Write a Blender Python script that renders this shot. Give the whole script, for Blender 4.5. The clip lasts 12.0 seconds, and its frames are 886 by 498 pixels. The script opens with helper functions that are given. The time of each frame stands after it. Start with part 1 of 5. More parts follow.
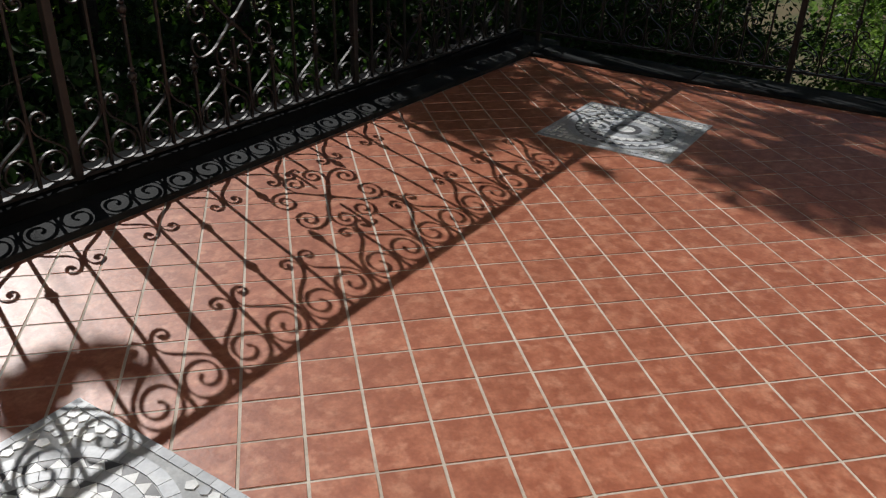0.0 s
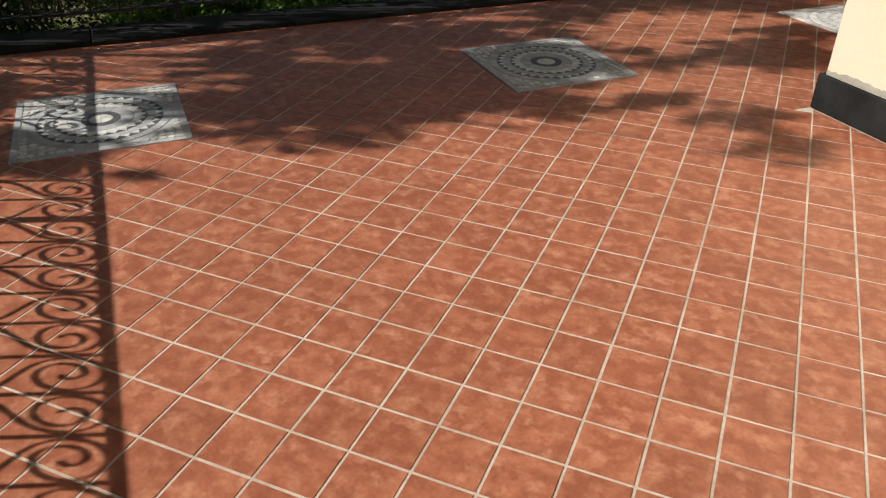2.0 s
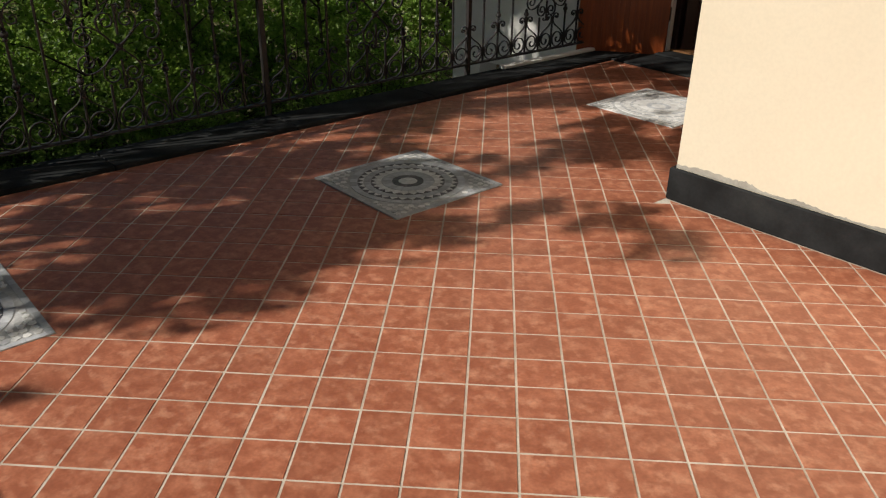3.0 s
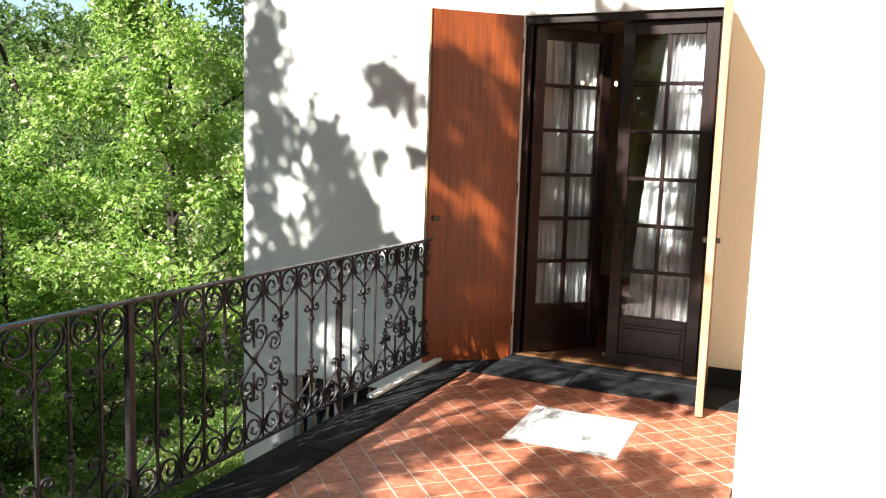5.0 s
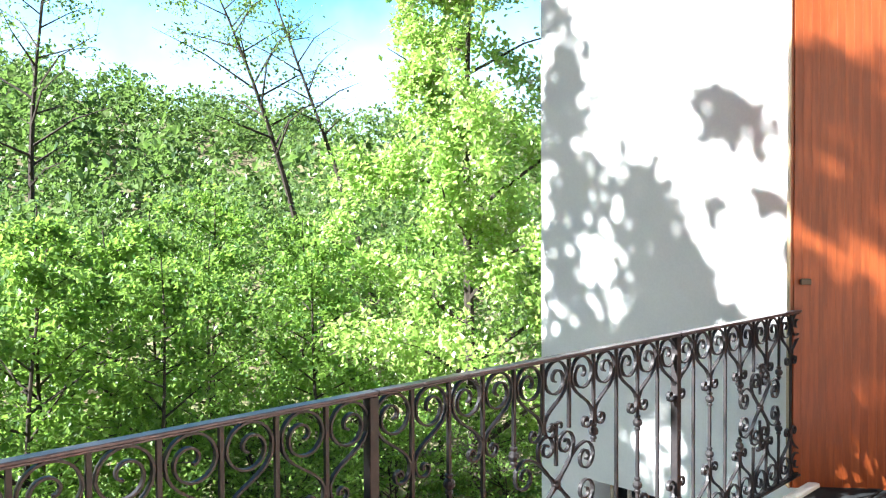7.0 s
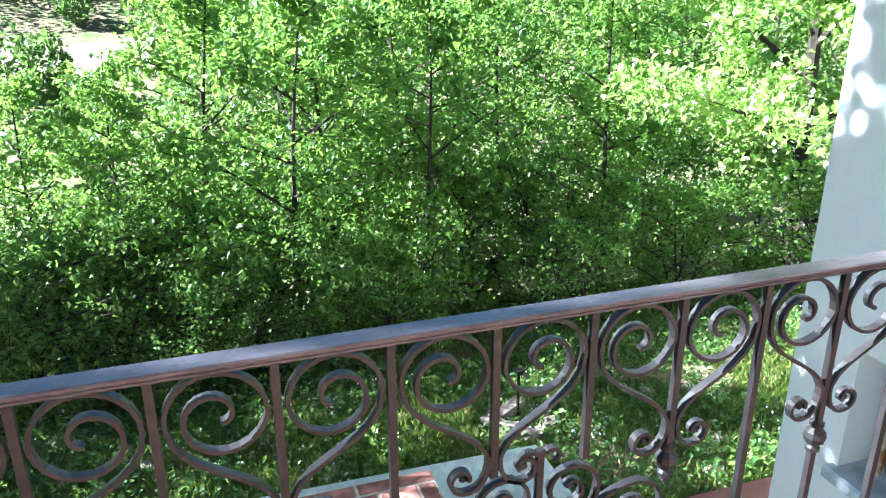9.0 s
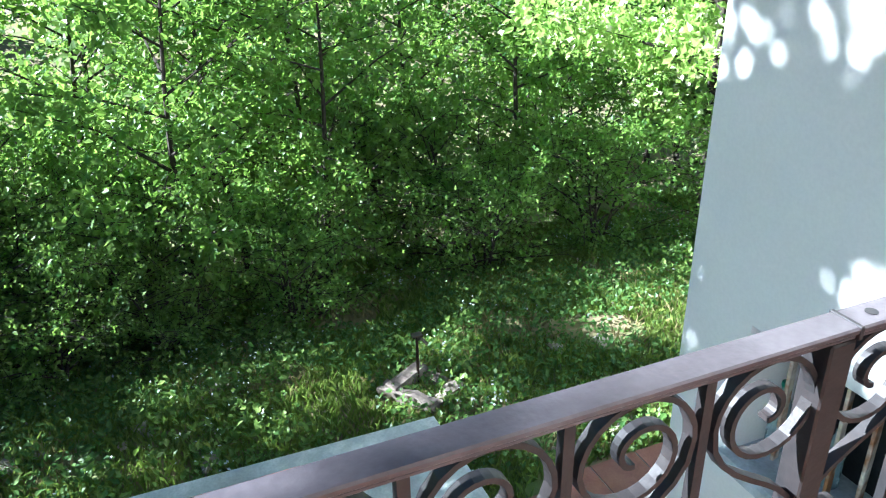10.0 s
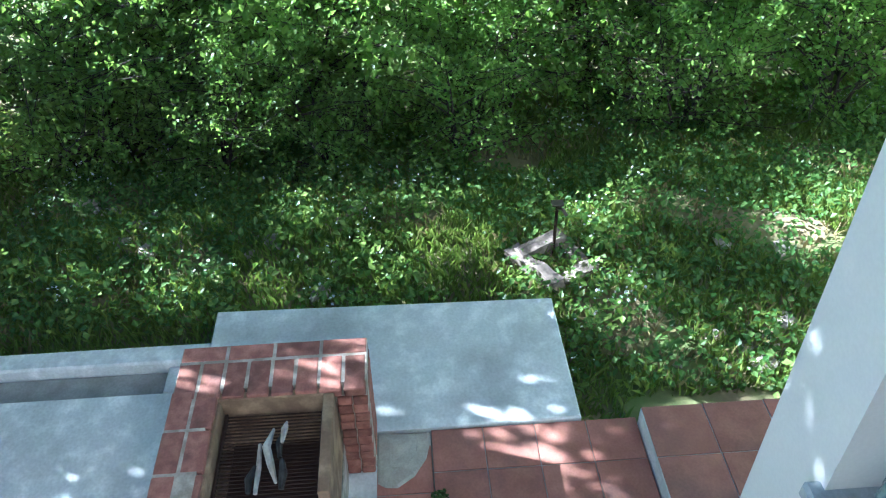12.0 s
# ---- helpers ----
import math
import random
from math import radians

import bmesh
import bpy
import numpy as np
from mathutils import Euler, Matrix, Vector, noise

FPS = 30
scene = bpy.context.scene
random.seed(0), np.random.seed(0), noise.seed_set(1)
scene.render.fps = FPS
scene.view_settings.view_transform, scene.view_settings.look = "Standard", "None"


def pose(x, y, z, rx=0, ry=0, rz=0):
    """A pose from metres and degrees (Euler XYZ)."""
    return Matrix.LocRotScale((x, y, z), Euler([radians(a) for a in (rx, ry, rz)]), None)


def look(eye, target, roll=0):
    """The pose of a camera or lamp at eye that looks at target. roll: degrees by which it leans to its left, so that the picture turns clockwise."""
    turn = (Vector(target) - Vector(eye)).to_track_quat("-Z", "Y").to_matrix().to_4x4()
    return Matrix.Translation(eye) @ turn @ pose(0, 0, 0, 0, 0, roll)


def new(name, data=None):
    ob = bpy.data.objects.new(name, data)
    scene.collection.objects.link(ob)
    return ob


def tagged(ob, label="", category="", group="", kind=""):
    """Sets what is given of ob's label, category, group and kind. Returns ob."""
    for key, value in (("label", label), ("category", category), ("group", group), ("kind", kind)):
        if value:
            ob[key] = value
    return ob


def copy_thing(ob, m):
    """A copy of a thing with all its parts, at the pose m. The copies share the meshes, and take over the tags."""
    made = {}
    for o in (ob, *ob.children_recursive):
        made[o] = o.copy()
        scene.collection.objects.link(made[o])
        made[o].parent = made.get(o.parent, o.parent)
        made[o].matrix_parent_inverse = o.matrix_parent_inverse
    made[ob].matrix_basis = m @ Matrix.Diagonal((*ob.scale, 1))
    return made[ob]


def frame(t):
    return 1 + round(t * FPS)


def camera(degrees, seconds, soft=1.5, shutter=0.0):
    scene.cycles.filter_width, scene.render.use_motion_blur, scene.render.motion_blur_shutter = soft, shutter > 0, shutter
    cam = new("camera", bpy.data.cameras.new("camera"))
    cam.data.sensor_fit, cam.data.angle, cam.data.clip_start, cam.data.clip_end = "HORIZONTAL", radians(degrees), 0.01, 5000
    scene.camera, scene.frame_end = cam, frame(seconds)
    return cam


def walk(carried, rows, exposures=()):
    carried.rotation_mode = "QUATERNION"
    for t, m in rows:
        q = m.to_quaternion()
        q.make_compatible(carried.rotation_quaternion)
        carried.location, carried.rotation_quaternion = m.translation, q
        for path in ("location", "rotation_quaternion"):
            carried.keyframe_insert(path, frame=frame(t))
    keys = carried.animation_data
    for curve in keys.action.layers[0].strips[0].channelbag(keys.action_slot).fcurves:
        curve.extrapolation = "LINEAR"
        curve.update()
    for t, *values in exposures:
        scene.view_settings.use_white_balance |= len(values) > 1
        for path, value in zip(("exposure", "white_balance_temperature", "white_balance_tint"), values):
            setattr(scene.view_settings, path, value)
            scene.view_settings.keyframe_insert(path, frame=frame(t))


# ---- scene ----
cam = camera(59.0, 12.0, soft=1.2)
PATH = [
    (0, (4.598, 4.646, 1.128), (3.099, 3.692, 0.21), 1.7),
    (0.5, (4.623, 4.412, 1.099), (3.02, 3.774, 0.088), 1.7),
    (1, (4.555, 4.189, 1.087), (2.87, 3.95, 0.038), 1.2),
    (1.5, (4.47, 3.93, 1.123), (2.802, 4.188, 0.051), 1.0),
    (2, (4.374, 3.649, 1.18), (2.805, 4.296, 0.122), 0.7),
    (2.5, (4.1, 3.478, 1.25), (2.638, 4.424, 0.265), 0.4),
    (2.7, (4.026, 3.409, 1.274), (2.608, 4.457, 0.329), 0.5),
    (4.3, (2.891, 3.266, 1.387), (1.949, 4.932, 0.808), 1.1),
    (4.5, (2.745, 3.26, 1.424), (1.846, 4.977, 0.932), 1.1),
    (5, (2.293, 3.251, 1.503), (1.485, 5.064, 1.258), 1.8),
    (5.5, (1.926, 3.296, 1.458), (1.145, 5.133, 1.342), 1.5),
    (6, (1.693, 3.476, 1.381), (0.69, 5.205, 1.33), 1.0),
    (6.5, (1.647, 3.808, 1.3), (0.39, 5.364, 1.29), -0.4),
    (7, (1.539, 4.204, 1.313), (0.111, 5.604, 1.264), -0.3),
    (7.5, (1.416, 4.626, 1.363), (-0.159, 5.833, 1.115), -0.9),
    (7.7, (1.282, 4.79, 1.372), (-0.309, 5.942, 0.995), -0.6),
    (9.3, (0.71, 6.001, 1.315), (-1.065, 6.543, 0.568), -0.6),
    (9.5, (0.613, 6.121, 1.302), (-1.149, 6.673, 0.535), -1.5),
    (9.7, (0.514, 6.242, 1.299), (-1.205, 6.852, 0.479), -1.3),
    (10, (0.415, 6.425, 1.275), (-1.243, 7.133, 0.407), -1.0),
    (10.5, (0.282, 6.618, 1.312), (-1.337, 7.27, 0.335), -1.8),
    (11, (-0.017, 7.033, 1.245), (-1.597, 7.268, 0.041), -1.5),
    (11.5, (-0.149, 7.304, 1.269), (-1.653, 7.528, -0.03), -2.1),
    (12, (-0.179, 7.283, 1.311), (-1.707, 7.367, 0.024), -1.2),
]
walk(cam, [(t, look(eye, target, roll)) for t, eye, target, roll in PATH], [(0, -0.3, 5900, 10), (1.0, 0.25, 5750, 9), (1.5, 0.35, 5850, 9), (2.0, -0.05, 6500, 10), (2.6, -0.2, 6550, 10), (4.5, 0.55, 5950, 9), (5.0, 1.6, 6050, 8), (5.5, 1.55, 6000, 7), (6.5, 2.05, 5850, 6), (7.5, 3.0, 5350, 10), (9.5, 2.95, 5000, 4), (10.0, 2.75, 5000, 4), (11.0, 2.9, 4850, 5), (12, 3.05, 4800, 5)])

# ---- light ----
SUN_AZ = math.atan2(-0.32, -0.94)          # towards the sun, from +y clockwise
SUN_EL = radians(34.7)
world = bpy.data.worlds.new("sky")
scene.world = world
world.use_nodes = True
wn = world.node_tree
wn.nodes.clear()
sky = wn.nodes.new("ShaderNodeTexSky")
sky.sky_type = "NISHITA"
sky.sun_disc = False
sky.sun_elevation = SUN_EL
sky.sun_rotation = SUN_AZ
sky.air_density, sky.dust_density, sky.ozone_density = 0.45, 0.3, 1.0
wbg = wn.nodes.new("ShaderNodeBackground")
wbg.inputs["Strength"].default_value = 0.021
wout = wn.nodes.new("ShaderNodeOutputWorld")
wn.links.new(sky.outputs[0], wbg.inputs[0])
wn.links.new(wbg.outputs[0], wout.inputs[0])
sun_data = bpy.data.lights.new("sun", "SUN")
sun_data.energy = 5.0
sun_data.angle = radians(0.36)
sun_data.color = (1.0, 0.93, 0.82)
sun = new("sun", sun_data)
sun_dir = Vector((0.32 * math.cos(SUN_EL), 0.94 * math.cos(SUN_EL), -math.sin(SUN_EL)))
sun.matrix_world = look(-sun_dir * 30, (0, 0, 0))

SKY_GLOW = bpy.data.materials.new("hazy_sky")
SKY_GLOW.use_nodes = True
snt = SKY_GLOW.node_tree
snt.nodes.clear()
stc = snt.nodes.new("ShaderNodeTexCoord")
ssep = snt.nodes.new("ShaderNodeSeparateXYZ")
snt.links.new(stc.outputs["Object"], ssep.inputs[0])
srange = snt.nodes.new("ShaderNodeMapRange")
srange.inputs["From Min"].default_value, srange.inputs["From Max"].default_value = 60.0, 330.0
snt.links.new(ssep.outputs["Z"], srange.inputs[0])
snoise = snt.nodes.new("ShaderNodeTexNoise")
snoise.inputs["Scale"].default_value, snoise.inputs["Detail"].default_value = 0.006, 5
snt.links.new(stc.outputs["Object"], snoise.inputs["Vector"])
sadd = snt.nodes.new("ShaderNodeMath")
sadd.operation = "MULTIPLY_ADD"
sadd.inputs[1].default_value = 0.9
snt.links.new(snoise.outputs[0], sadd.inputs[0])
snt.links.new(srange.outputs[0], sadd.inputs[2])
ssub = snt.nodes.new("ShaderNodeMath")
ssub.operation, ssub.use_clamp = "SUBTRACT", True
ssub.inputs[1].default_value = 0.45
snt.links.new(sadd.outputs[0], ssub.inputs[0])
smix = snt.nodes.new("ShaderNodeMix")
smix.data_type = "RGBA"
smix.inputs[6].default_value = (0.82, 0.93, 1.0, 1)
smix.inputs[7].default_value = (0.18, 0.52, 0.85, 1)
snt.links.new(ssub.outputs[0], smix.inputs[0])
sem = snt.nodes.new("ShaderNodeEmission")
sem.inputs["Strength"].default_value = 0.42
snt.links.new(smix.outputs[2], sem.inputs[0])
sout = snt.nodes.new("ShaderNodeOutputMaterial")
snt.links.new(sem.outputs[0], sout.inputs[0])


# ---- materials ----
def shader(name, col, rough=0.8, col2=None, scale=8.0, fine=60.0, amount=0.5, bump=0.15, metal=0.0, per_piece=0.0, island=False, spec=0.4, stain=None, stain_scale=1.5, stain_lo=0.52, stain_hi=0.75, stretch=(1, 1, 1), grain=0.1):
    """Two-scale noisy paint, stone or wood; per_piece varies the value from piece to piece."""
    m = bpy.data.materials.new(name)
    m.use_nodes = True
    nt = m.node_tree
    L = nt.links.new
    b = nt.nodes["Principled BSDF"]
    b.inputs["Roughness"].default_value = rough
    b.inputs["Metallic"].default_value = metal
    b.inputs["Specular IOR Level"].default_value = spec
    tc = nt.nodes.new("ShaderNodeTexCoord")
    mp = nt.nodes.new("ShaderNodeMapping")
    mp.inputs["Scale"].default_value = stretch
    L(tc.outputs["Object"], mp.inputs[0])
    oi = nt.nodes.new("ShaderNodeObjectInfo")
    off = nt.nodes.new("ShaderNodeVectorMath")
    off.operation = "ADD"
    mul = nt.nodes.new("ShaderNodeVectorMath")
    mul.operation = "SCALE"
    mul.inputs[0].default_value = (17.0, 9.0, 5.0)
    src = oi.outputs["Random"]
    if island:
        geo = nt.nodes.new("ShaderNodeNewGeometry")
        src = geo.outputs["Random Per Island"]
    L(src, mul.inputs["Scale"])
    L(mp.outputs[0], off.inputs[0])
    L(mul.outputs[0], off.inputs[1])
    n1 = nt.nodes.new("ShaderNodeTexNoise")
    n1.inputs["Scale"].default_value = scale
    n1.inputs["Detail"].default_value = 5
    n2 = nt.nodes.new("ShaderNodeTexNoise")
    n2.inputs["Scale"].default_value = fine
    n2.inputs["Detail"].default_value = 3
    L(off.outputs[0], n1.inputs["Vector"])
    L(off.outputs[0], n2.inputs["Vector"])
    ramp = nt.nodes.new("ShaderNodeMapRange")
    ramp.inputs["From Min"].default_value = 0.35
    ramp.inputs["From Max"].default_value = 0.65
    L(n1.outputs[0], ramp.inputs[0])
    mix = nt.nodes.new("ShaderNodeMix")
    mix.data_type = "RGBA"
    c2 = col2 or tuple(c * 0.72 for c in col)
    mix.inputs[6].default_value = (*col, 1)
    mix.inputs[7].default_value = (*c2, 1)
    fac = nt.nodes.new("ShaderNodeMath")
    fac.operation = "MULTIPLY"
    fac.inputs[1].default_value = amount * 2
    fac.use_clamp = True
    L(ramp.outputs[0], fac.inputs[0])
    L(fac.outputs[0], mix.inputs[0])
    out = mix.outputs[2]
    if stain:
        n3 = nt.nodes.new("ShaderNodeTexNoise")
        n3.inputs["Scale"].default_value = stain_scale
        n3.inputs["Detail"].default_value = 6
        L(off.outputs[0], n3.inputs["Vector"])
        r3 = nt.nodes.new("ShaderNodeMapRange")
        r3.inputs["From Min"].default_value = stain_lo
        r3.inputs["From Max"].default_value = stain_hi
        L(n3.outputs[0], r3.inputs[0])
        mx = nt.nodes.new("ShaderNodeMix")
        mx.data_type = "RGBA"
        L(r3.outputs[0], mx.inputs[0])
        L(out, mx.inputs[6])
        mx.inputs[7].default_value = (*stain, 1)
        out = mx.outputs[2]
    hsv = nt.nodes.new("ShaderNodeHueSaturation")
    vr = nt.nodes.new("ShaderNodeMapRange")
    vr.inputs["To Min"].default_value = 1 - per_piece
    vr.inputs["To Max"].default_value = 1 + per_piece
    L(src, vr.inputs[0])
    gr = nt.nodes.new("ShaderNodeMapRange")
    gr.inputs["From Min"].default_value = 0.3
    gr.inputs["From Max"].default_value = 0.7
    gr.inputs["To Min"].default_value = 1 - grain
    gr.inputs["To Max"].default_value = 1 + grain
    L(n2.outputs[0], gr.inputs[0])
    vm = nt.nodes.new("ShaderNodeMath")
    vm.operation = "MULTIPLY"
    L(vr.outputs[0], vm.inputs[0])
    L(gr.outputs[0], vm.inputs[1])
    L(vm.outputs[0], hsv.inputs["Value"])
    L(out, hsv.inputs["Color"])
    L(hsv.outputs[0], b.inputs["Base Color"])
    if bump:
        bp = nt.nodes.new("ShaderNodeBump")
        bp.inputs["Strength"].default_value = bump
        bp.inputs["Distance"].default_value = 0.01
        ad = nt.nodes.new("ShaderNodeMath")
        ad.operation = "MULTIPLY_ADD"
        ad.inputs[1].default_value = 0.5
        L(n2.outputs[0], ad.inputs[0])
        L(n1.outputs[0], ad.inputs[2])
        L(ad.outputs[0], bp.inputs["Height"])
        L(bp.outputs[0], b.inputs["Normal"])
    return m


def leafy(name, col, col2, through_col, mixf=0.4, rough=0.42):
    """Leaves: light passes through them, and every leaf has a tone of its own."""
    m = bpy.data.materials.new(name)
    m.use_nodes = True
    nt = m.node_tree
    L = nt.links.new
    nt.nodes.clear()
    geo = nt.nodes.new("ShaderNodeNewGeometry")
    mix = nt.nodes.new("ShaderNodeMix")
    mix.data_type = "RGBA"
    mix.inputs[6].default_value = (*col, 1)
    mix.inputs[7].default_value = (*col2, 1)
    L(geo.outputs["Random Per Island"], mix.inputs[0])
    d = nt.nodes.new("ShaderNodeBsdfPrincipled")
    d.inputs["Roughness"].default_value = rough
    d.inputs["Specular IOR Level"].default_value = 0.36
    L(mix.outputs[2], d.inputs["Base Color"])
    t = nt.nodes.new("ShaderNodeBsdfTranslucent")
    t.inputs[0].default_value = (*through_col, 1)
    ms = nt.nodes.new("ShaderNodeMixShader")
    ms.inputs[0].default_value = mixf
    L(d.outputs[0], ms.inputs[1])
    L(t.outputs[0], ms.inputs[2])
    o = nt.nodes.new("ShaderNodeOutputMaterial")
    L(ms.outputs[0], o.inputs[0])
    return m


def glassy(name):
    m = bpy.data.materials.new(name)
    m.use_nodes = True
    b = m.node_tree.nodes["Principled BSDF"]
    b.inputs["Roughness"].default_value = 0.02
    b.inputs["Transmission Weight"].default_value = 1.0
    b.inputs["IOR"].default_value = 1.45
    b.inputs["Base Color"].default_value = (0.95, 0.97, 0.96, 1)
    return m


TILE = shader("terracotta_tile", (0.50, 0.190, 0.108), 0.42, (0.37, 0.122, 0.066), 24, 110, 0.65, 0.07, per_piece=0.07, spec=0.5, stain=(0.60, 0.27, 0.165), stain_scale=22, stain_lo=0.52, stain_hi=0.72)
TILE_REST = shader("terracotta_tile_rest", (0.50, 0.190, 0.108), 0.42, (0.37, 0.122, 0.066), 24, 110, 0.65, 0.07, per_piece=0.07, island=True, spec=0.5, stain=(0.60, 0.27, 0.165), stain_scale=22, stain_lo=0.52, stain_hi=0.72)
GROUT = shader("cement_grout", (0.72, 0.65, 0.56), 0.9, (0.54, 0.46, 0.38), 6, 80, 0.6, 0.2)
SLATE = shader("slate_coping", (0.024, 0.026, 0.028), 0.8, (0.014, 0.015, 0.016), 7, 70, 0.6, 0.3, stain=(0.045, 0.048, 0.047), stain_scale=3, spec=0.15)
PLASTER = shader("cream_plaster", (0.80, 0.73, 0.58), 0.9, (0.76, 0.68, 0.53), 2, 70, 0.3, 0.05, spec=0.2, grain=0.025)
PLASTER_W = shader("white_plaster", (0.87, 0.86, 0.83), 0.9, (0.83, 0.82, 0.79), 2, 70, 0.3, 0.05, spec=0.2, grain=0.025)
PATCH = shader("cement_patch", (0.45, 0.43, 0.38), 0.95, (0.36, 0.34, 0.30), 12, 80, 0.6, 0.35)
IRON = shader("wrought_iron_paint", (0.020, 0.019, 0.021), 0.52, (0.036, 0.029, 0.029), 20, 120, 0.5, 0.12, metal=0.2, spec=0.5)
RAIL_TOP = shader("worn_iron_handrail", (0.128, 0.110, 0.120), 0.36, (0.088, 0.075, 0.083), 14, 120, 0.6, 0.15, metal=0.3, stain=(0.10, 0.062, 0.055), stain_scale=5, stain_lo=0.55)
WOOD = shader("varnished_shutter_wood", (0.29, 0.066, 0.014), 0.36, (0.20, 0.042, 0.009), 6, 60, 0.6, 0.06, spec=0.5, stretch=(6, 6, 0.5), per_piece=0.05)
WOOD_EDGE = shader("pale_worn_wood", (0.50, 0.36, 0.22), 0.6, (0.36, 0.24, 0.13), 6, 60, 0.6, 0.1, stretch=(6, 6, 0.6))
WOOD_DARK = shader("dark_door_wood", (0.025, 0.009, 0.007), 0.34, (0.014, 0.006, 0.005), 6, 60, 0.6, 0.06, spec=0.5, stretch=(6, 6, 0.6))
THRESH = shader("worn_threshold_wood", (0.30, 0.15, 0.06), 0.5, (0.18, 0.08, 0.03), 8, 60, 0.6, 0.1, stretch=(0.6, 6, 6))
CURTAIN = shader("white_net_curtain", (0.80, 0.80, 0.80), 0.9, (0.70, 0.70, 0.72), 10, 120, 0.5, 0.1, spec=0.1)
ROOM = shader("room_plaster", (0.55, 0.48, 0.40), 0.9, None, 3, 40, 0.3, 0.05)
ROOM_FLOOR = shader("room_floor", (0.22, 0.10, 0.06), 0.5, None, 5, 40, 0.5, 0.05)
BRASS = shader("dull_metal", (0.10, 0.085, 0.07), 0.4, None, 20, 90, 0.5, 0.05, metal=0.8)
MARBLE_W = shader("white_marble", (0.87, 0.88, 0.88), 0.4, (0.72, 0.72, 0.71), 30, 120, 0.5, 0.05, per_piece=0.14)
MARBLE_G = shader("grey_marble", (0.60, 0.62, 0.65), 0.45, (0.46, 0.48, 0.52), 30, 120, 0.5, 0.05, per_piece=0.18)
MARBLE_D = shader("dark_marble", (0.16, 0.16, 0.17), 0.45, (0.11, 0.11, 0.12), 30, 120, 0.5, 0.05, per_piece=0.2)
BED = shader("mosaic_bed", (0.60, 0.61, 0.62), 0.9, (0.48, 0.49, 0.50), 12, 90, 0.5, 0.15)
BRICK = shader("red_brick", (0.36, 0.165, 0.125), 0.9, (0.25, 0.105, 0.08), 18, 110, 0.6, 0.35, per_piece=0.28, stain=(0.12, 0.06, 0.05), stain_scale=7, stain_lo=0.55, stain_hi=0.8)
MORTAR = shader("brick_mortar", (0.52, 0.46, 0.40), 0.95, (0.30, 0.26, 0.21), 14, 90, 0.6, 0.4)
REFRACT = shader("sooty_firebrick", (0.37, 0.26, 0.16), 0.9, (0.20, 0.13, 0.08), 7, 70, 0.8, 0.3, stain=(0.10, 0.06, 0.04), stain_scale=5, stain_lo=0.52, stain_hi=0.75)
RUST = shader("rusty_iron", (0.040, 0.020, 0.014), 0.8, (0.03, 0.015, 0.01), 20, 120, 0.6, 0.3, metal=0.3)
ASHWOOD = shader("bleached_firewood", (0.50, 0.47, 0.43), 0.85, (0.30, 0.27, 0.24), 15, 90, 0.6, 0.3)
CHAR = shader("charred_wood", (0.018, 0.016, 0.015), 0.9, (0.05, 0.047, 0.044), 25, 90, 0.6, 0.4)
CONCRETE = shader("whitewashed_concrete", (0.80, 0.81, 0.81), 0.9, (0.60, 0.62, 0.63), 7, 50, 0.85, 0.3, stain=(0.40, 0.41, 0.42), stain_scale=1.9, stain_lo=0.47, stain_hi=0.68)
CONCRETE_D = shader("grey_concrete", (0.36, 0.36, 0.35), 0.95, (0.24, 0.24, 0.23), 5, 60, 0.6, 0.35)
COTTO = shader("cotto_paving", (0.36, 0.165, 0.125), 0.8, (0.28, 0.12, 0.09), 6, 70, 0.6, 0.15, per_piece=0.14, stain=(0.22, 0.12, 0.10), stain_scale=3)
STONE = shader("grey_stone", (0.33, 0.26, 0.23), 0.95, (0.16, 0.13, 0.11), 9, 60, 0.7, 0.5)
EARTH = shader("grassy_earth", (0.10, 0.14, 0.04), 1.0, (0.20, 0.16, 0.09), 1.3, 30, 0.7, 0.5, stain=(0.36, 0.29, 0.18), stain_scale=0.6, stain_lo=0.6, stain_hi=0.8)
TRACK = shader("bare_earth", (0.36, 0.29, 0.22), 1.0, (0.22, 0.18, 0.13), 0.8, 20, 0.7, 0.4)
BARK = shader("dark_bark", (0.055, 0.042, 0.032), 0.95, (0.03, 0.024, 0.018), 12, 60, 0.6, 0.5)
LEAF = leafy("green_leaves", (0.026, 0.078, 0.016), (0.22, 0.32, 0.070), (0.36, 0.56, 0.09), 0.42, 0.42)
LEAF_MID = leafy("shrub_leaves", (0.022, 0.074, 0.014), (0.22, 0.33, 0.070), (0.34, 0.54, 0.09), 0.42, 0.42)
# green leaves darkened to carry the deep shade below the railings
LEAF_SHADED = leafy("shaded_green_leaves", (0.008, 0.024, 0.005), (0.028, 0.058, 0.010), (0.05, 0.12, 0.012), 0.28, 0.6)
LEAF_LIGHT = leafy("yellow_green_leaves", (0.17, 0.31, 0.05), (0.38, 0.47, 0.13), (0.48, 0.68, 0.16), 0.45)
LEAF_FAR = leafy("woodland_leaves", (0.040, 0.085, 0.028), (0.17, 0.235, 0.07), (0.20, 0.33, 0.07), 0.4)
BLOSSOM = leafy("cream_blossom", (0.78, 0.76, 0.54), (0.62, 0.62, 0.38), (0.6, 0.6, 0.38), 0.35)
GRASS = leafy("grass_blades", (0.030, 0.080, 0.014), (0.23, 0.275, 0.060), (0.26, 0.36, 0.06), 0.38, 0.55)
WEED = leafy("weed_leaves", (0.035, 0.095, 0.022), (0.13, 0.21, 0.055), (0.18, 0.32, 0.06), 0.35)
